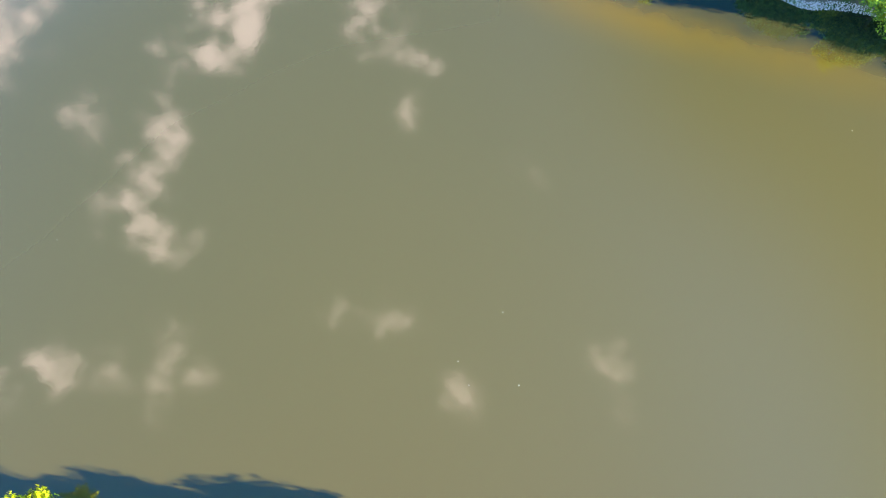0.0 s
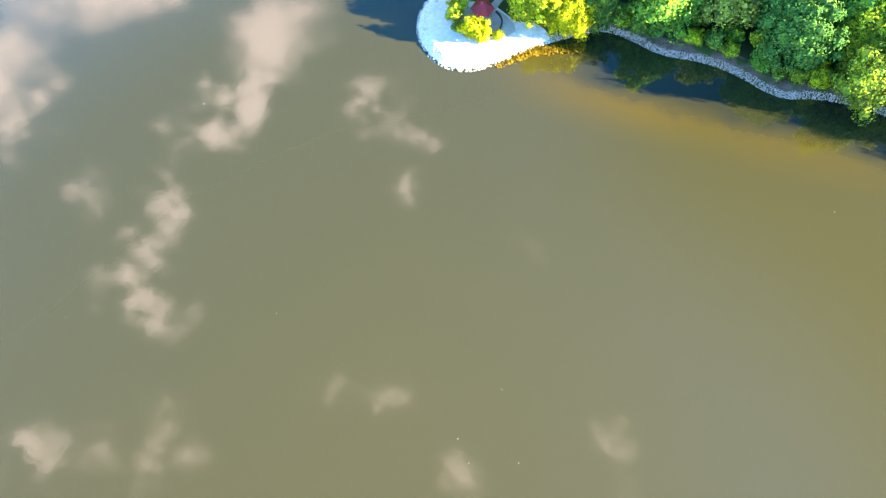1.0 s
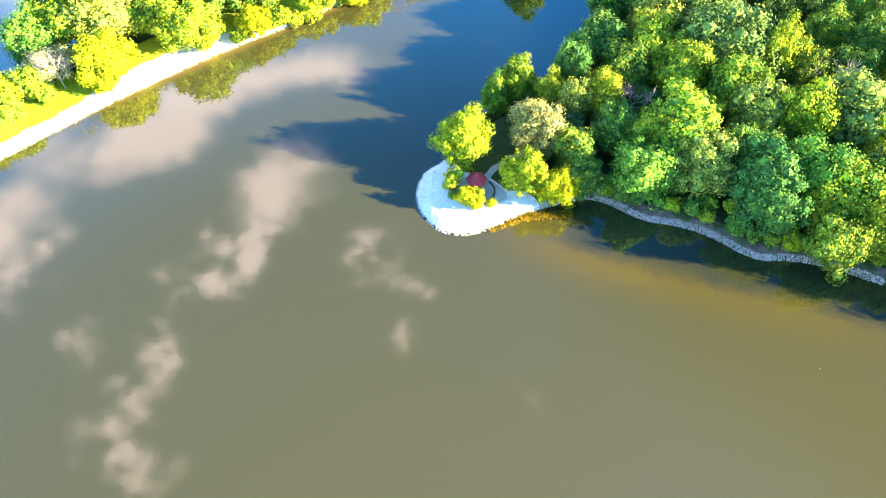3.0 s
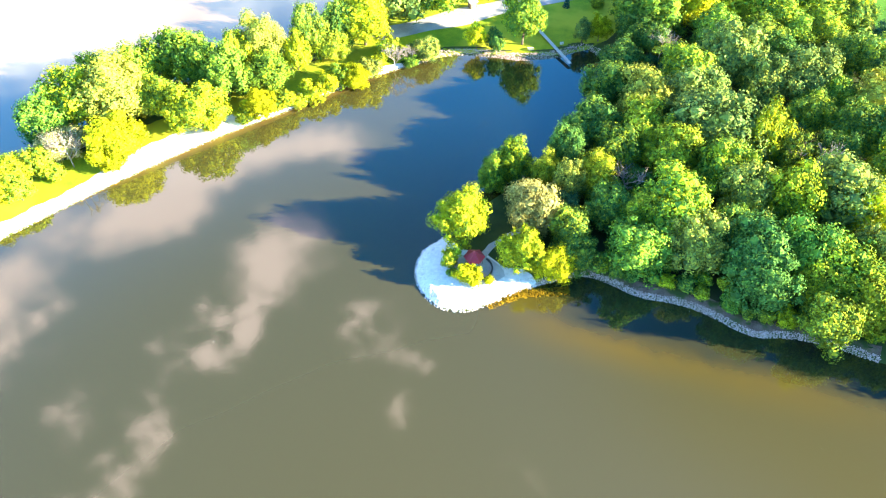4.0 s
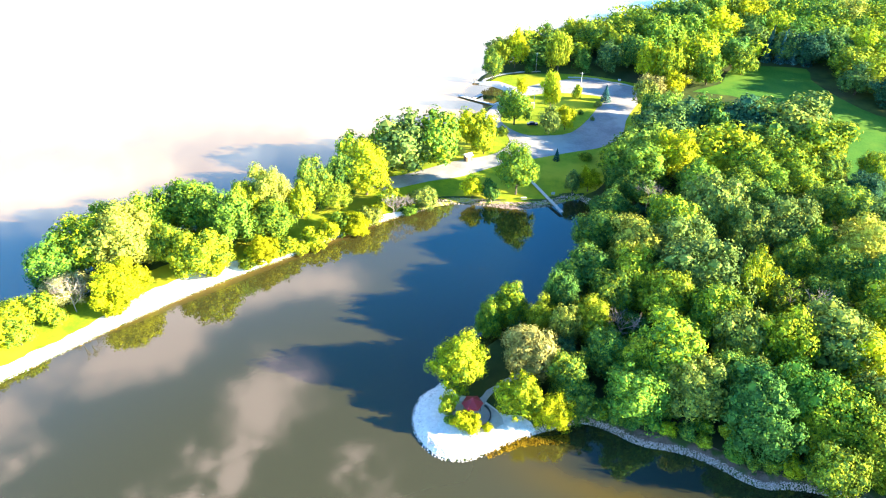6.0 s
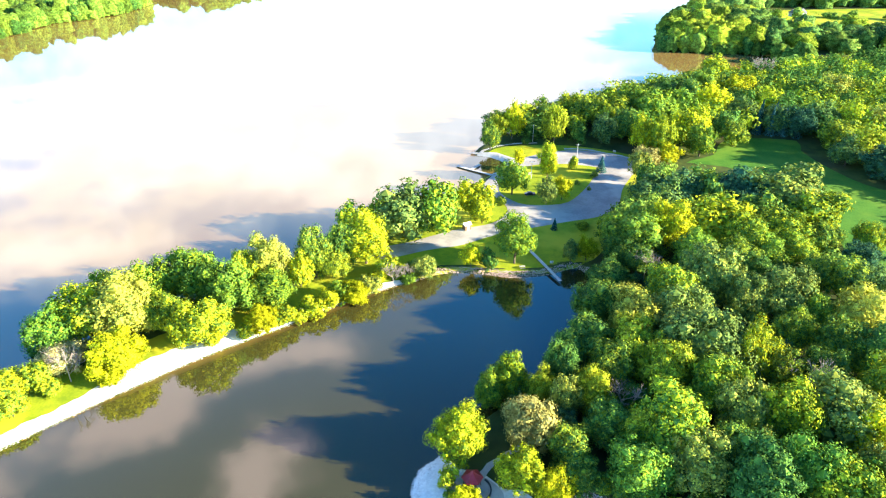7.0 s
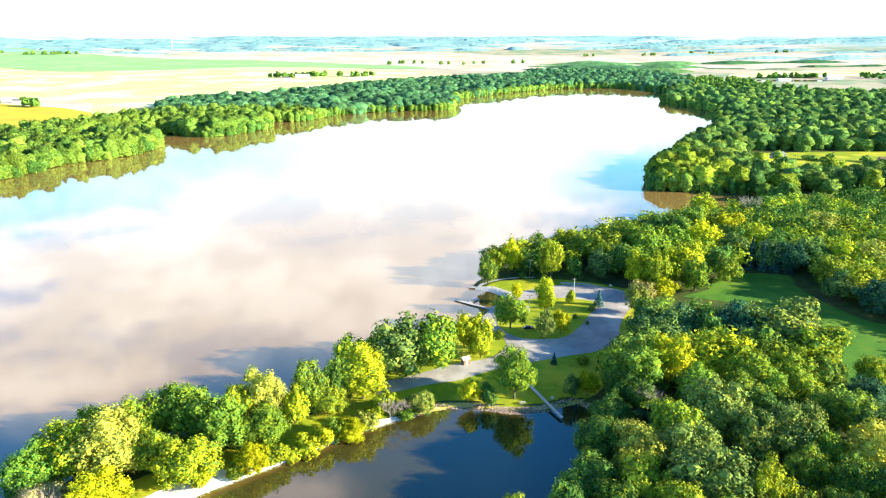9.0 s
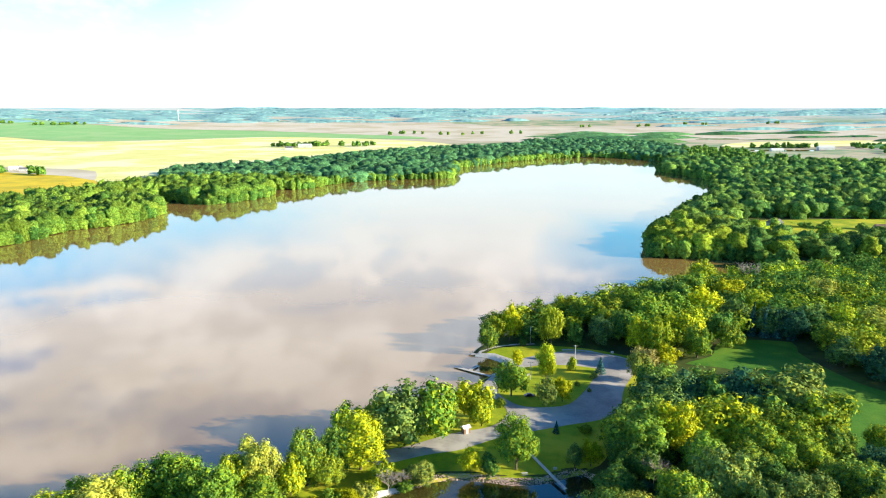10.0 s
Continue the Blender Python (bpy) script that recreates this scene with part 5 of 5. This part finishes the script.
tip = scatter(smooth_line([(16, 99.5), (10, 95.2), (5, 93.2), (0, 93.2), (-4, 96), (-6, 101), (-5, 108), (-2, 111), (0, 104), (3, 98.5), (10, 98.5)], 2), 0.55, 35, [])
tip = np.array(tip)
stone_field("gravel_stones", np.column_stack([tip, ground_z(tip[:, 0], tip[:, 1]) + 0.1]), np.random.default_rng(3).uniform(0.06, 0.13, len(tip)), M_STONE, "loose white stones covering the point", 35)

# floating weed beside the point
r = np.random.default_rng(8)
weed_at = along([(9, 93.2), (14, 95.4), (18, 96.6), (22, 96.9), (27, 97.5)], 60, -0.9, 1.3, 36)
weed_at[:, 2] = 0.03 + r.uniform(0, 0.12, len(weed_at))
weed = leaf_mesh("water_weed", leaf_sprays(r, weed_at, np.tile((0.0, 0.0, 1.0), (len(weed_at), 1)), 0.3), M_WEED)
tagged(new("water_weed", weed), "orange-yellow floating weed at the shoreline", "weed", kind="stuff")
edge = along(BANK_SHORE[:12], 6, -0.1, 0.5, 37)
edge[:, 2] = 0.05 + r.uniform(0, 0.1, len(edge))
tagged(new("shore_weed", leaf_mesh("shore_weed", leaf_sprays(r, edge, np.tile((0.0, 0.0, 1.0), (len(edge), 1)), 0.2), M_WEED)), "brown-yellow weed along the causeway waterline", "weed", kind="stuff")


# ---------------------------------------------------------------- the shelter on the point
def prism(bm, radius, sides, z0, z1, top=None, turn=0.0):
    top = radius if top is None else top
    lower = [bm.verts.new((math.cos(turn + i * 6.28319 / sides) * radius, math.sin(turn + i * 6.28319 / sides) * radius, z0)) for i in range(sides)]
    upper = [bm.verts.new((math.cos(turn + i * 6.28319 / sides) * top, math.sin(turn + i * 6.28319 / sides) * top, z1)) for i in range(sides)]
    bm.faces.new(lower[::-1])
    bm.faces.new(upper)
    for i in range(sides):
        bm.faces.new((lower[i], lower[(i + 1) % sides], upper[(i + 1) % sides], upper[i]))
    return bm


def gazebo(x, y):
    g = tagged(new("gazebo"), "small six-sided shelter with a red metal roof", "gazebo")
    g.location = (x, y, float(ground_z(x, y)) + 0.2)
    part("floor_slab", prism(bmesh.new(), 2.2, 6, 0, 0.14), M_CONCRETE, g)
    for i in range(6):
        a = i * math.pi / 3
        part("post", rod(bmesh.new(), (math.cos(a) * 1.85, math.sin(a) * 1.85, 0.14), (math.cos(a) * 1.85, math.sin(a) * 1.85, 2.5), 0.08, 0.08, 6), M_BROWN, g)
    roof = part("roof", prism(prism(bmesh.new(), 2.45, 6, 2.45, 2.55), 2.42, 6, 2.55, 3.75, 0.42), M_ROOF_RED, g)
    for i in range(6):
        a = i * math.pi / 3
        part("roof_rib", rod(bmesh.new(), (math.cos(a) * 2.43, math.sin(a) * 2.43, 2.57), (math.cos(a) * 0.42, math.sin(a) * 0.42, 3.78), 0.05, 0.05, 5), M_ROOF_RED, roof)
    part("cupola", prism(prism(bmesh.new(), 0.36, 6, 3.75, 4.0), 0.52, 6, 4.0, 4.4, 0.04), M_ROOF_RED, g)
    for i in range(2, 5):
        a = i * math.pi / 3 + math.pi / 6
        bm = bmesh.new()
        block(bm, -0.75, -0.18, 0.5, 0.75, 0.18, 0.58, 0.015)
        block(bm, -0.7, -0.05, 0.14, -0.6, 0.05, 0.5)
        block(bm, 0.6, -0.05, 0.14, 0.7, 0.05, 0.5)
        bench = part("bench", bm, M_BROWN, g)
        bench.matrix_basis = Matrix.Translation((math.cos(a) * 1.35, math.sin(a) * 1.35, 0)) @ Matrix.Rotation(a + math.pi / 2, 4, "Z")
    return g


gazebo(6.2, 104.3)
bm = bmesh.new()
for i in range(16):
    a0, a1 = -1.25 + i * 0.13, -1.25 + (i + 1) * 0.13
    v = [bm.verts.new((math.cos(a) * q, math.sin(a) * q, z)) for z in (0, 0.5) for a, q in ((a0, 3.5), (a1, 3.5), (a1, 3.8), (a0, 3.8))]
    for f in ((4, 5, 6, 7), (0, 1, 5, 4), (2, 3, 7, 6), (1, 2, 6, 5), (3, 0, 4, 7)):
        bm.faces.new([v[j] for j in f])
bmesh.ops.recalc_face_normals(bm, faces=bm.faces)
wall = tagged(part("low_wall", bm, M_DARK), "low curved dark grey seat wall on the paved pad", "wall")
wall.location = (6.6, 103.0, float(ground_z(8, 102)) + 0.2)


# ---------------------------------------------------------------- jetties, booth, car, tables, poles
def jetty(name, a, b, width, z0, z1, label, boards, mat):
    """A deck of boards on two bearers, with piles."""
    a, b = Vector((*a, 0)), Vector((*b, 0))
    length = (b - a).length
    thing = tagged(new(name), label, "jetty")
    thing.matrix_basis = Matrix.Translation((a.x, a.y, 0)) @ Matrix.Rotation(math.atan2(b.y - a.y, b.x - a.x), 4, "Z")
    step = length / boards
    for i in range(boards):
        z = z0 + (z1 - z0) * (i + 0.5) / boards
        box_part("board", (i * step + 0.02, -width / 2, z - 0.05, (i + 1) * step - 0.02, width / 2, z), mat, thing, 0.0)
    for side in (-1, 1):
        part("bearer", rod(bmesh.new(), (0, side * width * 0.42, z0 - 0.12), (length, side * width * 0.42, z1 - 0.12), 0.09, 0.09, 4), M_BROWN, thing)
    for i in range(4):
        x = length * (0.1 + 0.27 * i)
        for side in (-1, 1):
            z = z0 + (z1 - z0) * x / length
            part("pile", rod(bmesh.new(), (x, side * width * 0.5, -2.0), (x, side * width * 0.5, z + 0.15), 0.07, 0.07, 6), M_BROWN, thing)
    return thing


jetty("jetty", (29.6, 211), (38.4, 190.3), 1.2, float(ground_z(29.6, 211)) + 0.75, 0.95, "long narrow weathered plank gangway from lawn to water", 24, M_PLANK)
jetty("floating_dock", (5.5, 293.3), (21.2, 281.6), 1.7, 0.45, 0.6, "pale floating boat dock beside the ramp", 16, M_CONCRETE)
jetty("floating_dock", (12.3, 289.2), (16.5, 294.6), 1.6, 0.5, 0.5, "short pale finger of the boat dock", 8, M_CONCRETE)
jetty("floating_dock", (12.5, 309.5), (21, 308.5), 1.6, 0.55, 0.7, "pale landing stage at the end of the footpath", 8, M_CONCRETE)
bm = bmesh.new()
for i in range(6):
    rod(bm, (i * 1.2, 0, 0), (i * 1.2, 0, 1.1), 0.04, 0.04, 5)
rod(bm, (0, 0, 1.1), (6, 0, 1.1), 0.04, 0.04, 5)
rod(bm, (0, 0, 0.6), (6, 0, 0.6), 0.03, 0.03, 5)
railing = tagged(part("railing", bm, M_DARK), "dark metal railing along the landing stage", "railing")
railing.location = (13.2, 310.2, 0.6)


def booth(x, y, turn):
    g = tagged(new("booth"), "small brown roadside booth with a pale pitched roof", "booth")
    g.matrix_basis = Matrix.Translation((x, y, float(ground_z(x, y)) + 0.1)) @ Matrix.Rotation(turn, 4, "Z")
    walls = box_part("walls", (-1.3, -1.1, 0, 1.3, 1.1, 2.2), M_BROWN, g, 0.03)
    box_part("window", (1.3, -0.7, 0.9, 1.33, 0.7, 1.9), M_WINDOW, walls, 0.0)
    box_part("door", (-0.4, -1.13, 0.05, 0.45, -1.1, 2.0), M_WHITE, walls, 0.0)
    bm = bmesh.new()
    ridge = [bm.verts.new(q) for q in ((-1.6, -1.4, 2.15), (1.6, -1.4, 2.15), (1.6, 1.4, 2.15), (-1.6, 1.4, 2.15), (-1.6, 0, 3.0), (1.6, 0, 3.0))]
    for f in ((0, 1, 5, 4), (2, 3, 4, 5), (1, 2, 5), (3, 0, 4), (3, 2, 1, 0)):
        bm.faces.new([ridge[i] for i in f])
    part("roof", bm, M_GRAVEL, g, "pale pitched roof")
    return g


booth(8.3, 226.2, 0.5)


def car(x, y, turn, paint, label):
    g = tagged(new("car"), label, "car")
    g.matrix_basis = Matrix.Translation((x, y, float(ground_z(x, y)) + 0.21)) @ Matrix.Rotation(turn, 4, "Z")
    bm = bmesh.new()
    block(bm, -2.25, -0.9, 0.32, 2.25, 0.9, 0.85, 0.12)
    body = part("body", bm, paint, g)
    bm = bmesh.new()
    made = bmesh.ops.create_cube(bm, size=1.0, matrix=Matrix.Translation((-0.2, 0, 1.12)) @ Matrix.Diagonal((2.5, 1.6, 0.6, 1)))
    for v in made["verts"]:
        if v.co.z > 1.2:
            v.co.x = -0.2 + (v.co.x + 0.2) * 0.66
            v.co.y *= 0.84
    bmesh.ops.bevel(bm, geom=bm.edges[:], offset=0.06, segments=2, affect="EDGES")
    part("cabin", bm, paint, g)
    for x0, x1 in ((-0.75, -0.1), (0.0, 0.6)):
        for side in (-1, 1):
            box_part("side_window", (x0 - 0.1, side * 0.74 - 0.03, 0.98, x1 - 0.1, side * 0.74 + 0.03, 1.3), M_WINDOW, g, 0.0)
    for xx, tilt in ((0.83, -0.7), (-1.23, 0.7)):
        w = box_part("windscreen", (-0.02, -0.62, -0.25, 0.02, 0.62, 0.25), M_WINDOW, g, 0.0)
        w.matrix_basis = Matrix.Translation((xx, 0, 1.14)) @ Matrix.Rotation(tilt, 4, "Y")
    for xx in (-1.4, 1.4):
        for side in (-1, 1):
            bm = bmesh.new()
            rod(bm, (xx, side * 0.72, 0.32), (xx, side * 0.93, 0.32), 0.32, 0.32, 14)
            wheel = part("wheel", bm, M_RUBBER, g)
            part("rim", rod(bmesh.new(), (xx, side * 0.9, 0.32), (xx, side * 0.95, 0.32), 0.19, 0.19, 10), M_WHITE, wheel)
    for side in (-0.62, 0.62):
        box_part("headlight", (2.2, side - 0.18, 0.6, 2.27, side + 0.18, 0.75), M_WHITE, g, 0.02)
        box_part("tail_light", (-2.27, side - 0.18, 0.6, -2.2, side + 0.18, 0.75), M_ROOF_RED, g, 0.02)
    return g


car(35.5, 257, 0.05, M_CAR, "dark blue car parked at the edge of the island lawn")


def picnic_table(x, y, turn, mat):
    g = tagged(new("picnic_table"), "weathered picnic table with two fixed benches on grass", "table", "picnic tables")
    g.matrix_basis = Matrix.Translation((x, y, float(ground_z(x, y)) + 0.06)) @ Matrix.Rotation(turn, 4, "Z")
    for i in range(5):
        box_part("top_board", (-0.95, -0.38 + i * 0.155, 0.72, 0.95, -0.24 + i * 0.155, 0.76), mat, g, 0.0)
    for side in (-1, 1):
        box_part("seat", (-0.95, side * 0.72 - 0.14, 0.42, 0.95, side * 0.72 + 0.14, 0.46), mat, g, 0.005)
    for xx in (-0.7, 0.7):
        for side in (-1, 1):
            part("leg", rod(bmesh.new(), (xx, side * 0.7, 0), (xx, side * 0.25, 0.72), 0.05, 0.05, 4), M_DARK, g)
    return g


picnic_table(26.5, 198.3, 0.1, M_PLANK)
picnic_table(44, 262, 0.5, M_PLANK)
picnic_table(38, 280, 0.2, M_PLANK)


def sign(x, y, turn, w=1.2, h=0.9):
    g = tagged(new("sign"), "white notice board on two posts at the grass edge", "sign")
    g.matrix_basis = Matrix.Translation((x, y, float(ground_z(x, y)))) @ Matrix.Rotation(turn, 4, "Z")
    box_part("board", (-w / 2, -0.03, 0.9, w / 2, 0.03, 0.9 + h), M_WHITE, g, 0.01)
    for side in (-1, 1):
        box_part("post", (side * w * 0.35 - 0.05, 0.03, 0, side * w * 0.35 + 0.05, 0.11, 0.9 + h), M_BROWN, g, 0.01)
    for i in range(3):
        box_part("line", (-w * 0.38, -0.036, 1.1 + i * 0.2, w * 0.38, -0.03, 1.17 + i * 0.2), M_DARK, g, 0.0)


sign(36.7, 200.2, 0.1)
sign(81, 304.5, -0.3)


def pole(x, y, h, arm):
    g = tagged(new("light_pole"), "tall pale lamp pole with a short crossarm", "pole", "lamp poles")
    g.location = (x, y, float(ground_z(x, y)))
    part("shaft", rod(bmesh.new(), (0, 0, -0.2), (0, 0, h), 0.14, 0.09, 8), M_WHITE, g)
    part("crossarm", rod(bmesh.new(), (-arm, 0, h - 0.5), (arm, 0, h - 0.5), 0.06, 0.06, 5), M_WHITE, g)
    for side in (-1, 1):
        box_part("lamp_head", (side * arm - 0.3, -0.14, h - 0.5, side * arm + 0.3, 0.14, h - 0.35), M_DARK, g, 0.03)


for x, y, h, arm in ((38, 275, 8.5, 0.9), (62, 298, 7.5, 1.1), (44, 322, 9, 0.6)):
    pole(x, y, h, arm)


# ---------------------------------------------------------------- houses and barns
def house(name, x, y, turn, w, d, h, roof_mat, wall_mat, label, windows=4):
    g = tagged(new(name), label, "house" if name == "house" else "barn")
    g.matrix_basis = Matrix.Translation((x, y, float(ground_z(x, y)) + 0.4)) @ Matrix.Rotation(turn, 4, "Z")
    wall = box_part("wall", (-w / 2, -d / 2, -0.5, w / 2, d / 2, h), wall_mat, g, 0.0)
    for i in range(windows):
        xx = -w / 2 + w * (i + 0.5) / windows
        box_part("window", (xx - 0.6, -d / 2 - 0.04, 1.0, xx + 0.6, -d / 2 + 0.02, 2.3), M_WINDOW, wall, 0.0)
    box_part("door", (-0.5, -d / 2 - 0.05, -0.4, 0.5, -d / 2 + 0.02, 1.8), M_BROWN, wall, 0.0)
    bm = bmesh.new()
    o = 0.6
    v = [bm.verts.new(q) for q in ((-w / 2 - o, -d / 2 - o, h), (w / 2 + o, -d / 2 - o, h), (w / 2 + o, d / 2 + o, h), (-w / 2 - o, d / 2 + o, h),
                                   (-w / 2 - o, 0, h + d * 0.36), (w / 2 + o, 0, h + d * 0.36))]
    for f in ((0, 1, 5, 4), (2, 3, 4, 5), (1, 2, 5), (3, 0, 4), (3, 2, 1, 0)):
        bm.faces.new([v[i] for i in f])
    roof = part("roof", bm, roof_mat, g)
    if name == "house":
        box_part("chimney", (w * 0.2, -0.4, h + 0.5, w * 0.2 + 0.8, 0.4, h + d * 0.36 + 1.0), M_BROWN, roof, 0.03)
    return g


house("house", 330, 660, 0.4, 13, 9, 3.6, M_GREY_ROOF, M_PLANK, "grey-roofed weathered house in a wooded glade")
house("house", 420, 632, -0.2, 13, 9, 3.4, M_BROWN, M_PLANK, "brown-roofed pale house beside the forest")
house("house", -800, 1262, 0.2, 22, 10, 5, M_WHITE, M_WHITE, "white farmhouse at the field edge")
house("barn", -775, 1246, 0.2, 14, 9, 4, M_GREY_ROOF, M_WHITE, "small white farm shed beside a field", 2)
house("barn", -405, 1990, 0.05, 38, 14, 6, M_WHITE, M_WHITE, "long white barn among farm trees", 6)
house("barn", -429, 1890, 0.1, 20, 12, 5, M_GREY_ROOF, M_WHITE, "smaller pale barn at the farmyard", 3)
house("barn", 905, 1838, 0.05, 34, 12, 5, M_WHITE, M_WHITE, "long white waterside building beyond the forest", 4)
house("barn", 1075, 1905, 0.0, 44, 14, 6, M_WHITE, M_WHITE, "white shed by the distant pond", 4)
mast = tagged(new("radio_mast"), "slim white mast standing on the far plain", "mast")
mast.location = (-1474, 3812, float(ground_z(-1474, 3812)))
part("shaft", rod(bmesh.new(), (0, 0, 0), (0, 0, 46), 2.2, 1.6, 8), M_WHITE, mast)
part("tank", prism(bmesh.new(), 4.5, 10, 46, 54, 3.0), M_WHITE, mast)

# flecks of foam and leaves adrift
for i, (x, y) in enumerate(((-29, 40.3), (8.7, 27.8), (1.7, 20), (3.4, 16.4), (11, 16.5), (-48.6, 83.6), (-64.8, 39.2), (68.6, 60.2), (52.3, 91.9), (-46.9, 88.4))):
    bm = bmesh.new()
    bmesh.ops.create_icosphere(bm, subdivisions=1, radius=0.07)
    for v in bm.verts:
        v.co = Vector((v.co.x * (1 + 0.5 * (i % 3)), v.co.y, v.co.z * 0.3 + 0.02)) * (0.8 + 0.3 * math.sin(v.index * 2.1 + i))
    fleck = tagged(part("float", bm, M_WHITE), "small white scrap drifting on the calm water", "float", "floating scraps")
    fleck.location, fleck.rotation_euler = (x, y, 0.01), (0, 0, i * 0.8)
